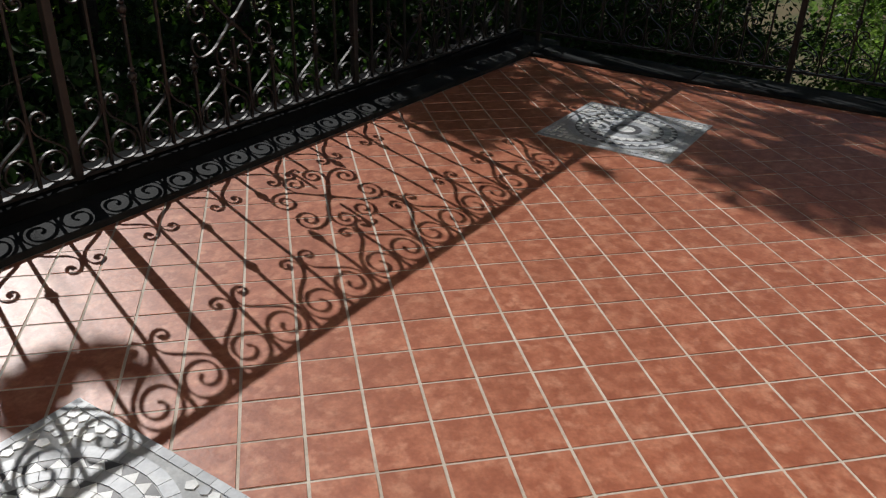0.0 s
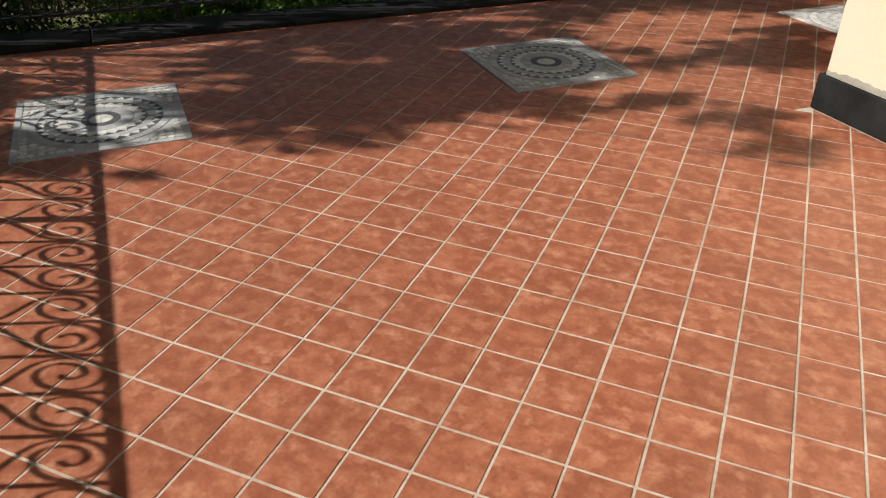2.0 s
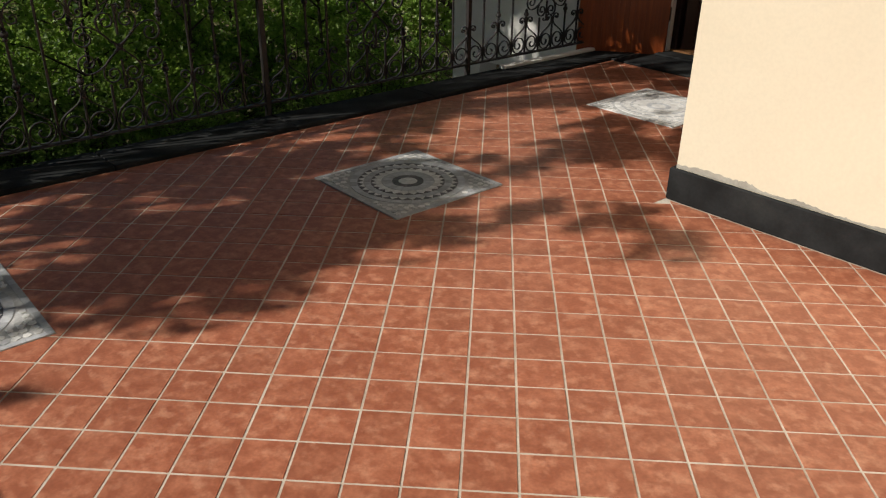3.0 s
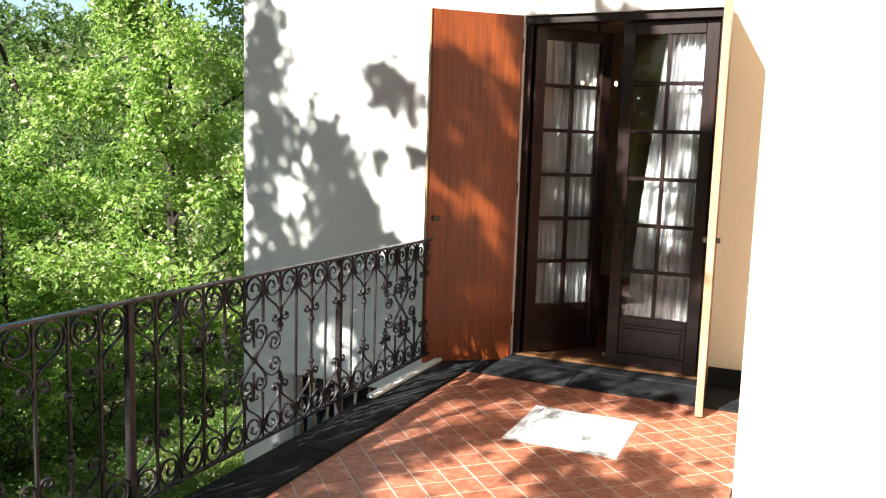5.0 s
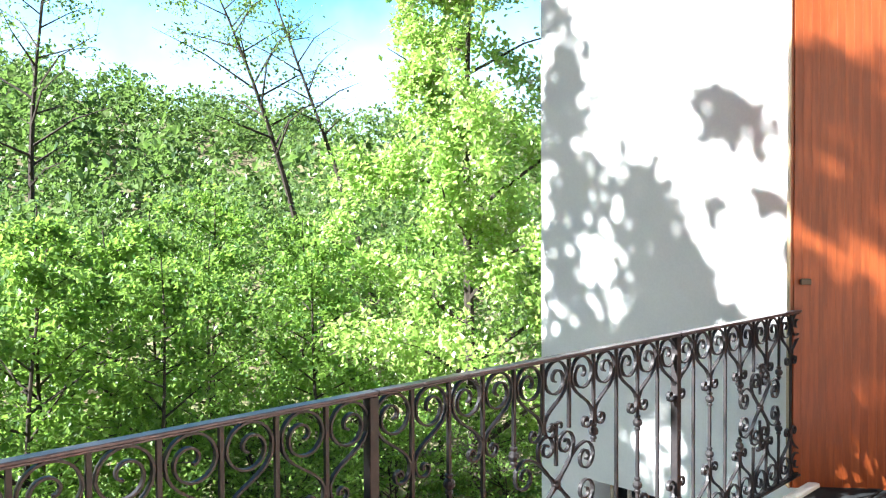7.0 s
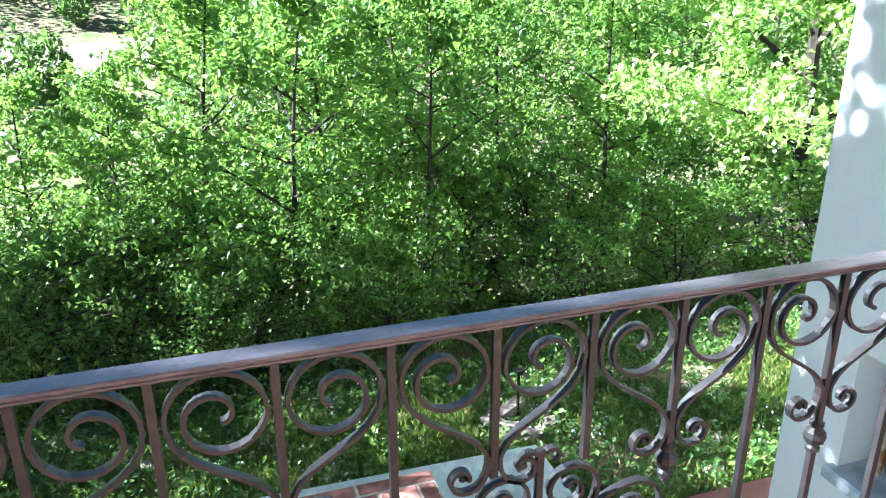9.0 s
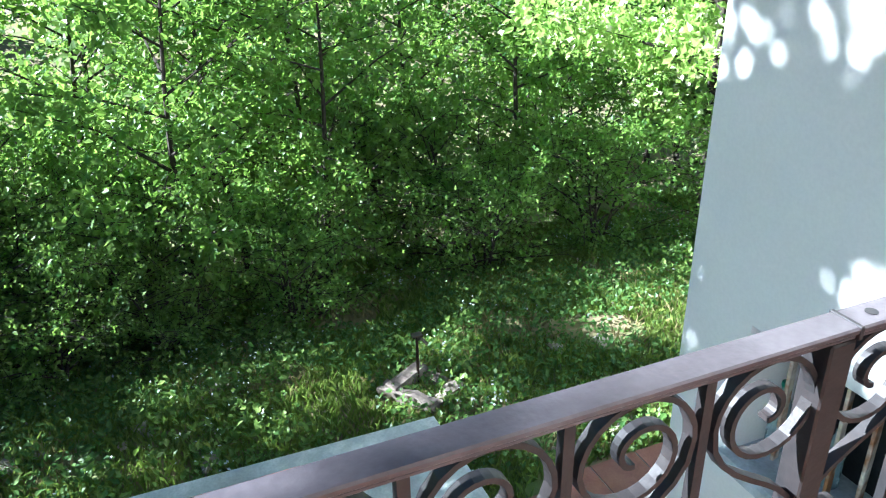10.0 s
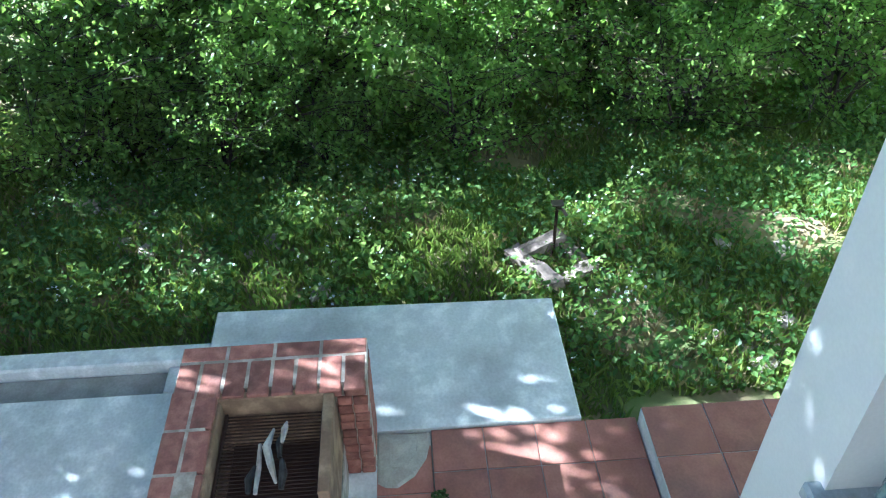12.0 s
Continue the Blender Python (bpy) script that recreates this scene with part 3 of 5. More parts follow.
# flaked plaster and cement smear over the skirting
rnd = random.Random(11)
bm = bmesh.new()
x = R_X
top = []
while x < 6.0:
    top.append((x, 0.1485 + 0.005 * rnd.random() + 0.030 * max(0.0, noise.noise(Vector((x * 7, 1.7, 0))) + 0.12) + 0.010 * abs(noise.noise(Vector((x * 31, 0.3, 0))))))
    x += rnd.uniform(0.005, 0.016)
for (xa, za), (xb, zb) in zip(top, top[1:]):
    v = [bm.verts.new(p) for p in ((xa, F_Y - 0.003, 0.146), (xb, F_Y - 0.003, 0.146), (xb, F_Y - 0.0025, zb), (xa, F_Y - 0.0025, za))]
    bm.faces.new(v)
bmesh.ops.remove_doubles(bm, verts=bm.verts, dist=0.0005)
tagged(part("trim_cement", bm, PATCH), "ragged grey cement smear above the slate skirting", "trim", kind="structure")

# ---- garden door ----
apron = thing("door_apron", 0, 0, 0, 0, "flush dark slate strip in front of the garden door", "slate strip", kind="structure")
for xa, xb in ((CX + 0.003, 1.02), (1.024, R_X - 0.025)):
    part("stone", boxes(((xa, 8.15, -0.0015), (xb, W_Y - 0.024, 0.016)), bevel=0.004), SLATE, apron)
part("stone", boxes(((DX0 - 0.02, W_Y - 0.13, 0.0165), (DX1, W_Y + 0.03, 0.034)), bevel=0.004), SLATE, apron, "slightly raised slate sill")
threshold = part("threshold", boxes(((DX0, W_Y + 0.032, -0.019), (DX1, W_Y + 0.14, 0.046)), bevel=0.006), THRESH)
tagged(threshold, "worn varnished wooden threshold of the garden door", "threshold", kind="structure")
door_frame = thing("door_frame", 0, 0, 0, 0, "dark stained wooden frame of the garden door", "door frame", kind="structure")
FY0, FY1 = W_Y + 0.035, W_Y + 0.125
part("jamb", boxes(((DX0, FY0, 0.048), (DX0 + 0.05, FY1, DZ1 - 0.06)), bevel=0.004), WOOD_DARK, door_frame)
part("jamb", boxes(((DX1 - 0.05, FY0, 0.048), (DX1, FY1, DZ1 - 0.06)), bevel=0.004), WOOD_DARK, door_frame)
part("head", boxes(((DX0, FY0 - 0.01, DZ1 - 0.058), (DX1, FY1, DZ1 - 0.002)), bevel=0.004), WOOD_DARK, door_frame)


def glazed_leaf(width, height, x, y, z, rz, mirror, label):
    """French door leaf: two by six panes over a plain panel; hinge at the origin."""
    d = thing("french_door", x, y, z, rz, label, "door", "glazed door leaves")
    s = -1 if mirror else 1
    st, th = 0.085, 0.045
    def bx(a, b, z0, z1, y0=-th / 2, yb=th / 2, bev=0.004):
        return boxes(((min(s * a, s * b), y0, z0), (max(s * a, s * b), yb, z1)), bevel=bev)
    part("stile", bx(0, st, 0, height), WOOD_DARK, d)
    part("stile", bx(width - st, width, 0, height), WOOD_DARK, d)
    g0, g1 = 0.355, height - 0.085
    part("top_rail", bx(st, width - st, g1, height), WOOD_DARK, d)
    part("lock_rail", bx(st, width - st, g0 - 0.06, g0), WOOD_DARK, d)
    part("bottom_rail", bx(st, width - st, 0, 0.09), WOOD_DARK, d)
    part("panel", bx(st, width - st, 0.09, g0 - 0.06, -0.012, 0.012), WOOD_DARK, d)
    part("moulding", bx(st + 0.03, width - st - 0.03, 0.115, g0 - 0.085, -0.019, -0.012), WOOD_DARK, d)
    cw = (width - 2 * st) / 2
    ch = (g1 - g0) / 6
    part("glazing_bar", bx(st + cw - 0.013, st + cw + 0.013, g0, g1, -0.016, 0.016, 0.003), WOOD_DARK, d)
    for i in range(1, 6):
        for c in (0, 1):
            a = st + c * cw + (0.013 if c else 0)
            part("glazing_bar", bx(a, a + cw - 0.013, g0 + i * ch - 0.013, g0 + i * ch + 0.013, -0.018, 0.018, 0.003), WOOD_DARK, d)
    for i in range(6):
        for c in (0, 1):
            a = st + c * cw + (0.013 if c else 0)
            p = part("pane", bx(a, a + cw - 0.013, g0 + i * ch + (0.013 if i else 0), g0 + (i + 1) * ch - (0.013 if i < 5 else 0), -0.002, 0.002, 0), GLASS, d)
            p.visible_shadow = False
    part("door_handle", tube(bmesh.new(), [(s * (width - 0.04), -0.022, 0.98), (s * (width - 0.04), -0.06, 0.98), (s * (width - 0.04), -0.06, 0.88)], 0.008), BRASS, d, "dark metal lever handle")
    return d


LEAF_W = (DX1 - DX0) / 2 - 0.055
LEAF_H = DZ1 - 0.06 - 0.054
glazed_leaf(LEAF_W, LEAF_H, DX0 + 0.055, FY1 - 0.035, 0.05, 44, False, "dark wooden glazed door leaf standing ajar inwards")
glazed_leaf(LEAF_W, LEAF_H, DX1 - 0.055, FY1 - 0.035, 0.05, -1, True, "dark wooden glazed door leaf, closed, with net curtain behind")


def shutter(x, y, rz, mirror, label):
    """Solid shutter leaf of narrow tongued boards; hinge at the origin, closed along +x."""
    d = thing("shutter", x, y, 0.012, rz, label, "shutter", "door shutters")
    s = -1 if mirror else 1
    w, h, n = 0.665, DZ1 - 0.02, 16
    bw = (w - 0.03) / n
    def span(a, b):
        return min(s * a, s * b), max(s * a, s * b)
    a, b = span(0.0, w)
    part("backing", boxes(((a, -0.012, 0), (b, 0.012, h)), bevel=0.002), WOOD, d)
    for face in (-1, 1):
        for i in range(n):
            a, b = span(0.015 + i * bw + 0.0001, 0.015 + (i + 1) * bw - 0.0001)
            y0, yb = (0.0125, 0.021) if face > 0 else (-0.021, -0.0125)
            part("board", boxes(((a, y0, 0.003), (b, yb, h - 0.003)), bevel=0.0005), WOOD, d)
    a, b = span(w + 0.0005, w + 0.006)
    part("edge", boxes(((a, -0.021, 0), (b, 0.021, h))), WOOD_EDGE, d, "pale worn edge strip")
    for z in (0.25, 1.2, 2.2):
        part("hinge", tube(bmesh.new(), [(0, 0, z), (0, 0, z + 0.1)], 0.011), BRASS, d, "dark iron hinge")
    for face in (-1, 1):
        part("latch", boxes(((span(w - 0.09, w - 0.04)[0], face * 0.036 - 0.012, 1.02), (span(w - 0.09, w - 0.04)[1], face * 0.036 + 0.012, 1.05)), bevel=0.003), BRASS, d, "small dark latch")
    return d


ang_l = math.degrees(math.atan2(8.205 - 8.60, 0.0 - DX0))
shutter(DX0, W_Y - 0.03, ang_l, False, "varnished reddish-brown boarded shutter leaf, open")
ang_r = math.degrees(math.atan2(-(7.965 - 8.60), -(1.872 - DX1)))
shutter(DX1 + 0.005, W_Y - 0.03, ang_r, True, "varnished boarded shutter leaf swung out square to the wall")
holder = part("shutter_stay", tube(bmesh.new(), [(R_X - 0.001, 8.3, 1.2), (R_X - 0.05, 8.3, 1.2), (R_X - 0.06, 8.3, 1.215)], 0.007), RUST_PAINT)
tagged(holder, "small metal shutter stay fixed in the wall", "shutter stay")

cable = part("wall_cable", tube(bmesh.new(), [(R_X - 0.006, 7.75, 2.0), (R_X - 0.006, 7.745, 2.7), (R_X - 0.006, 7.75, H_TOP - 0.02)], 0.004, 6), BLACK)
tagged(cable, "thin dark cable running down the cream wall", "cable")

# room behind the door
room = part("room_shell", boxes(((-1.5, y1 + 0.001, -0.02), (5.0, 13.0, 0.02)), ((-1.5, y1 + 0.001, 2.9), (5.0, 13.0, 3.0)), ((-1.56, y1 + 0.001, 0.02), (-1.5, 13.0, 2.9)), ((5.0, y1 + 0.001, 0.02), (5.06, 13.0, 2.9)), ((-1.5, 13.0, 0.02), (5.0, 13.06, 2.9))), ROOM)
tagged(room, "plain plastered room seen dimly through the glazed door", "room", kind="structure")
rfloor = part("room_floor", boxes(((DX0, W_Y + 0.143, -0.019), (DX1, y1 + 0.001, 0.03)), ((-1.5, y1 + 0.002, 0.021), (5.0, 13.0, 0.03))), ROOM_FLOOR)
tagged(rfloor, "dark red tiled floor inside the room", "floor", kind="structure")


def curtain(x0, x1, y, z0, z1, pinch, label):
    """Net curtain: folds that gather towards one side at half height."""
    bm = bmesh.new()
    n, m = 60, 24
    grid = []
    for j in range(m + 1):
        v = j / m
        row = []
        for i in range(n + 1):
            u = i / n
            pull = 1 - pinch * v ** 1.3
            xx = x1 - (x1 - x0) * (1 - u) * pull
            row.append(bm.verts.new((xx, y + 0.022 * math.sin(u * 44 + 1.3 * math.sin(v * 3)) + 0.008 * math.sin(u * 97), z0 + (z1 - z0) * v)))
        grid.append(row)
    for j in range(m):
        for i in range(n):
            bm.faces.new((grid[j][i], grid[j][i + 1], grid[j + 1][i + 1], grid[j + 1][i]))
    ob = part("net_curtain", bm, CURTAIN)
    ob.modifiers.new("thickness", "SOLIDIFY").thickness = 0.002
    return tagged(ob, label, "curtain", "net curtains")


curtain(1.25, 1.80, FY1 + 0.05, 0.15, 2.6, 0.38, "white patterned net curtain gathered behind the closed leaf")
left_net = curtain(0.07, LEAF_W - 0.07, 0.06, 0.33, 2.3, 0.0, "white net curtain hung on the open leaf")
left_net.matrix_world = pose(DX0 + 0.055, FY1 - 0.035, 0.05, 0, 0, 44)
lampbody = thing("chandelier", 0.36, 11.3, 2.17, 0, "small lit chandelier inside the room", "lamp")
part("stem", tube(bmesh.new(), [(0, 0, 0.72), (0, 0, 0.1), (0, 0, 0)], 0.012), BRASS, lampbody)
for k in range(3):
    c, s_ = math.cos(k * 2.094), math.sin(k * 2.094)
    arm = part("arm", tube(bmesh.new(), [(0, 0, 0.05), (0.1 * c, 0.1 * s_, -0.03), (0.2 * c, 0.2 * s_, 0.03)], 0.008), BRASS, lampbody)
    bm = bmesh.new()
    bmesh.ops.create_icosphere(bm, subdivisions=2, radius=0.017, matrix=Matrix.Translation((0.2 * c, 0.2 * s_, 0.075)) @ Matrix.Diagonal((0.8, 0.8, 1.4, 1)))
    part("bulb", bm, LAMP, lampbody, "glowing bulb")

# ---- cellar window recess ----
window_1 = thing("window_1", 0, 0, 0, 0, "barred cellar window in a deep recess below the terrace", "window", kind="structure")
NB = W_Y + 0.33
part("window_back", boxes(((NX0, NB, NZ0), (NX1, NB + 0.02, NZ1))), SLATE, window_1, "dark unlit window")
part("window_sill", boxes(((NX0 - 0.045, W_Y - 0.06, NZ0 - 0.06), (NX1 + 0.03, NB - 0.002, NZ0 + 0.012)), bevel=0.014), SILL, window_1, "pale stained stone sill")
nb = mesh_of("window_bar", boxes(((-0.008, -0.022, 0), (0.008, 0.022, NZ1 - NZ0 - 0.015)), bevel=0.003), RUST_PAINT)
for i in range(6):
    part("window_bar", nb, None, window_1, "rust-stained white flat bar" if i == 0 else "", pose(NX0 + 0.125 + 0.135 * i, W_Y + 0.13, NZ0 + 0.013, 0, 0, 14))


def bottle(x, y, z, r, h, cap):
    b = thing("bottle", x, y, z, 0, "clear plastic bottle with a %s standing on the sill" % ("green cap" if cap else "narrow neck"), "bottle", "bottles on the sill")
    part("body", lathe(bmesh.new(), [(r * 0.9, 0), (r, 0.01), (r * 0.94, h * 0.2), (r, h * 0.25), (r * 0.94, h * 0.45), (r, h * 0.5), (r, h * 0.65), (r * 0.35, h * 0.9), (r * 0.33, h * 0.97)], 14), PLASTIC, b)
    if cap:
        part("cap", lathe(bmesh.new(), [(r * 0.4, h * 0.972), (r * 0.42, h * 0.98), (r * 0.42, h * 1.03), (r * 0.38, h * 1.04)], 12), GREEN_CAP, b, "green screw cap")


bottle(NX0 + 0.062, W_Y + 0.19, NZ0 + 0.0125, 0.046, 0.33, True)
bottle(NX0 + 0.19, W_Y + 0.205, NZ0 + 0.0125, 0.046, 0.30, True)
bottle(NX0 + 0.33, W_Y + 0.215, NZ0 + 0.0125, 0.044, 0.28, False)

# ---- yard below ----
SLAB_Z, PAVE_Z = -2.48, -2.51
bm = prism([(-4.15, 5.93), (-0.104, 5.93), (-0.104, 7.018), (-3.055, 7.018), (-3.055, 8.25), (-4.095, 8.25)], -2.95, SLAB_Z)
bmesh.ops.bevel(bm, geom=[e for e in bm.edges if all(v.co.z > -2.6 for v in e.verts)], offset=0.012, segments=1, affect="EDGES")
slab = part("slab", bm, CONCRETE)
tagged(slab, "whitewashed concrete slab round the barbecue, stained grey", "slab", kind="structure")
kerb_wall = part("low_wall", boxes(((-3.90, 1.0, -3.2), (-3.74, 5.925, SLAB_Z - 0.04)), bevel=0.015), CONCRETE)
tagged(kerb_wall, "low whitewashed kerb wall beside the grass", "wall", kind="structure")
channel = part("channel", boxes(((-3.738, 1.0, -3.2), (-3.52, 5.66, SLAB_Z - 0.13)), bevel=0.01), CONCRETE_D)
tagged(channel, "grey weathered concrete channel", "channel", kind="structure")
yard = part("yard", boxes(((-3.518, 1.0, -3.2), (-0.102, 5.925, SLAB_Z - 0.08)), ((-3.738, 5.662, -3.2), (-3.5185, 5.925, SLAB_Z - 0.081)), bevel=0.01), CONCRETE)
tagged(yard, "whitewashed concrete yard with grey stains", "yard", kind="structure")
bm = bmesh.new()
lobe = [(-3.053, 7.02), (-2.70, 7.02), (-2.66, 7.06), (-2.67, 7.14), (-2.74, 7.24), (-2.85, 7.32), (-2.95, 7.343), (-3.053, 7.343)]
rings = []
for f, z in ((1.0, -2.95), (1.0, SLAB_Z - 0.045), (0.88, SLAB_Z - 0.028), (0.5, SLAB_Z - 0.02)):
    rings.append([bm.verts.new((-2.92 + (x + 2.92) * f, 7.18 + (y - 7.18) * f, z + 0.006 * math.sin(40 * x + 31 * y))) for x, y in lobe])
for q, r in zip(rings, rings[1:]):
    for k in range(len(lobe)):
        bm.faces.new((q[k], q[(k + 1) % len(lobe)], r[(k + 1) % len(lobe)], r[k]))
bm.faces.new(rings[-1])
tagged(part("cement_patch", bm, PATCH), "rough grey cement lobe between slab and paving", "patch", kind="structure")


def paving(name, x0, x1, ya, yb, z, size, label, bed=CONCRETE_D):
    t = thing(name, 0, 0, 0, 0, label, "paving", kind="structure")
    part("bed", boxes(((x0, ya, -3.0), (x1, yb, z - 0.006)), bevel=0.005), bed, t)
    nx, ny = max(1, round((x1 - x0) / size)), max(1, round((yb - ya) / size))
    sx, sy = (x1 - x0) / nx, (yb - ya) / ny
    me = mesh_of("tile", boxes(((-sx / 2 + 0.0028, -sy / 2 + 0.0028, -0.0055), (sx / 2 - 0.0028, sy / 2 - 0.0028, 0.0)), bevel=0.002), COTTO)
    for i in range(nx):
        for j in range(ny):
            part("tile", me, None, t, "", pose(x0 + (i + 0.5) * sx, ya + (j + 0.5) * sy, z + 0.004 * random.random(), random.uniform(-0.3, 0.3), random.uniform(-0.3, 0.3), random.uniform(-0.4, 0.4)))
    return t


paving("paving_low", -3.052, -0.105, 7.345, 8.578, PAVE_Z, 0.285, "terracotta paving beside the barbecue slab")
paving("paving_high", -3.02, HX0 - 0.003, 8.582, 11.5, PAVE_Z + 0.13, 0.38, "raised terracotta step with a whitewashed edge along the house", CONCRETE)
paving("paving_strip", -2.95, -0.105, 7.02, 7.343, PAVE_Z - 0.008, 0.30, "terracotta paving strip beside the barbecue")

moss_rng = random.Random(21)
bm = bmesh.new()
for i in range(70):
    a, r = moss_rng.uniform(0, 6.28), 0.05 * moss_rng.random() ** 0.5
    bmesh.ops.create_icosphere(bm, subdivisions=1, radius=moss_rng.uniform(0.006, 0.013), matrix=Matrix.Translation((r * math.cos(a) * 1.3, r * math.sin(a), moss_rng.uniform(0.0, 0.03) * (1 - r / 0.06))))
tagged(part("moss_tuft", bm, MOSS, None, "", pose(-2.58, 7.37, PAVE_Z + 0.006)), "small green moss tuft in a paving joint", "moss")

# ---- barbecue ----
bbq = thing("barbecue", 0, 0, SLAB_Z, 0, "red brick garden barbecue with a sooty hearth, on the slab", "barbecue")
BX0, BX1, BY0, BY1 = -3.11, -2.18, 6.055, 7.03
BH = 0.743
part("core", boxes(((BX0 + 0.004, BY0 + 0.004, 0), (BX0 + 0.30, BY1 - 0.004, BH - 0.007)), ((BX0 + 0.30, BY0 + 0.004, 0), (BX1 - 0.01, BY0 + 0.20, BH - 0.007)), ((BX0 + 0.30, BY1 - 0.16, 0), (BX0 + 0.33, BY1 - 0.006, BH - 0.068)), ((BX0 + 0.30, BY0 + 0.20, 0), (BX1 - 0.01, BY1 - 0.16, 0.26))), MORTAR, bbq, "pale mortar joints")
brick_a = mesh_of("brick", boxes(((-0.053, -0.116, 0), (0.053, 0.116, 0.058)), bevel=0.006), BRICK)
brick_b = mesh_of("brick", boxes(((-0.117, -0.054, 0), (0.117, 0.054, 0.058)), bevel=0.006), BRICK)
brick_c = mesh_of("brick", boxes(((-0.03, -0.037, 0), (0.03, 0.037, 0.058)), bevel=0.006), BRICK)
br = random.Random(3)


def lay(me, x, y, z, turn=0):
    part("brick", me, None, bbq, "", pose(x, y, z + br.uniform(-0.002, 0.002), br.uniform(-0.5, 0.5), br.uniform(-0.5, 0.5), turn + br.uniform(-0.8, 0.8)))


zt = BH - 0.062
for i in range(4):
    lay(brick_a, BX0 + 0.055, BY0 + 0.12 + 0.2445 * i, zt)
for i in range(8):
    lay(brick_b, BX0 + 0.238, BY0 + 0.06 + 0.1215 * i, zt)
for i in range(3):
    lay(brick_b, BX0 + 0.42 + 0.122 + 0.245 * (i - 0.5), BY0 + 0.055, zt)
    lay(brick_b, BX0 + 0.42 + 0.122 + 0.245 * (i - 0.5), BY0 + 0.175, zt - 0.002)
for row in range(10):
    z = 0.003 + row * 0.0665
    for i in range(4):
        o = 0.12 if row % 2 else 0.0
        yb = BY0 + 0.12 + 0.2445 * i - o
        lay(brick_a, BX0 + 0.0545, max(BY0 + 0.12, yb), z)
    for i in range(3):
        lay(brick_b, BX0 + 0.24 + 0.245 * i + (0.1 if row % 2 else 0), BY0 + 0.0545, z)
    for i in range(2):
        lay(brick_c, BX0 + 0.318, BY1 - 0.042 - 0.080 * i - (0.0 if row % 2 else 0.004), z)
    lay(brick_b, BX0 + 0.122, BY1 - 0.0545, z)
hx0, hy0, hx1, hy1 = BX0 + 0.362, BY0 + 0.245, BX1, BY1 - 0.22
for lo, hi in (((hx0 - 0.05, hy0 - 0.03, 0.28), (hx0, hy1 + 0.05, BH - 0.02)), ((hx0, hy0 - 0.03, 0.28), (hx1, hy0, BH - 0.03)), ((hx0, hy1, 0.28), (hx1, hy1 + 0.055, BH - 0.01))):
    part("lining", boxes((lo, hi), bevel=0.006), REFRACT, bbq, "yellowish sooty firebrick lining")
part("hearth", boxes(((hx0, hy0, 0.262), (hx1, hy1, 0.35))), RUST, bbq, "soot-black hearth floor")
rod = mesh_of("grate_rod", tube(bmesh.new(), [(0, hy0 + 0.01, 0), (0, hy1 - 0.01, 0)], 0.0045, 5), RUST)
for i in range(27):
    part("grate_rod", rod, None, bbq, "", pose(hx0 + 0.025 + 0.0205 * i, 0, 0.615))
for ya in (hy0 + 0.006, hy1 - 0.02):
    part("grate_bar", boxes(((hx0 + 0.01, ya, 0.60), (hx1 - 0.02, ya + 0.014, 0.625))), RUST, bbq)
for name, pts, rr in (("firewood", [(-2.58, 6.52, 0.53), (-2.46, 6.50, 0.555), (-2.36, 6.53, 0.54), (-2.27, 6.56, 0.535)], [0.008, 0.021, 0.018, 0.007]), ("firewood", [(-2.62, 6.58, 0.53), (-2.54, 6.585, 0.585), (-2.47, 6.575, 0.57)], [0.007, 0.018, 0.009]), ("firewood", [(-2.50, 6.46, 0.525), (-2.36, 6.47, 0.53), (-2.22, 6.47, 0.535)], [0.008, 0.014, 0.010])):
    f = part(name, tube(bmesh.new(), [(p[0] - 0.03, p[1] + 0.045, p[2] + 0.115 + SLAB_Z) for p in pts], rr, 7), ASHWOOD)
    tagged(f, "bleached piece of firewood lying on the grate", "firewood", "firewood on the grate")
for pts, rr in (([(-2.60, 6.615, 0.64), (-2.52, 6.60, 0.655), (-2.44, 6.61, 0.65)], [0.010, 0.019, 0.011]), ([(-2.43, 6.62, 0.645), (-2.35, 6.635, 0.655), (-2.27, 6.63, 0.645)], [0.012, 0.021, 0.013]), ([(-2.40, 6.50, 0.645), (-2.33, 6.475, 0.65), (-2.26, 6.48, 0.645)], [0.012, 0.019, 0.012])):
    f = part("firewood", tube(bmesh.new(), [(p[0], p[1], p[2] + SLAB_Z) for p in pts], rr, 7), CHAR)
    tagged(f, "charred black end of firewood lying on the grate", "firewood", "firewood on the grate")

# ---- water standpipe and stones ----
pipe = thing("standpipe", -4.80, 8.40, -2.74, 0, "thin garden standpipe with a tap among stones", "standpipe")
part("pipe", tube(bmesh.new(), [(0, 0, 0), (0, 0, 0.52)], 0.013, 8), RUST, pipe)
part("tap", tube(bmesh.new(), [(0, 0, 0.50), (0.05, 0.03, 0.52), (0.08, 0.06, 0.48)], 0.014, 7), BRASS, pipe)
part("tap_handle", boxes(((-0.035, -0.045, 0.53), (0.035, 0.045, 0.55)), bevel=0.003), BRASS, pipe)
planter = thing("stone_planter", -4.63, 8.38, -2.72, 27, "broken grey-brown stone box round the standpipe foot", "planter")
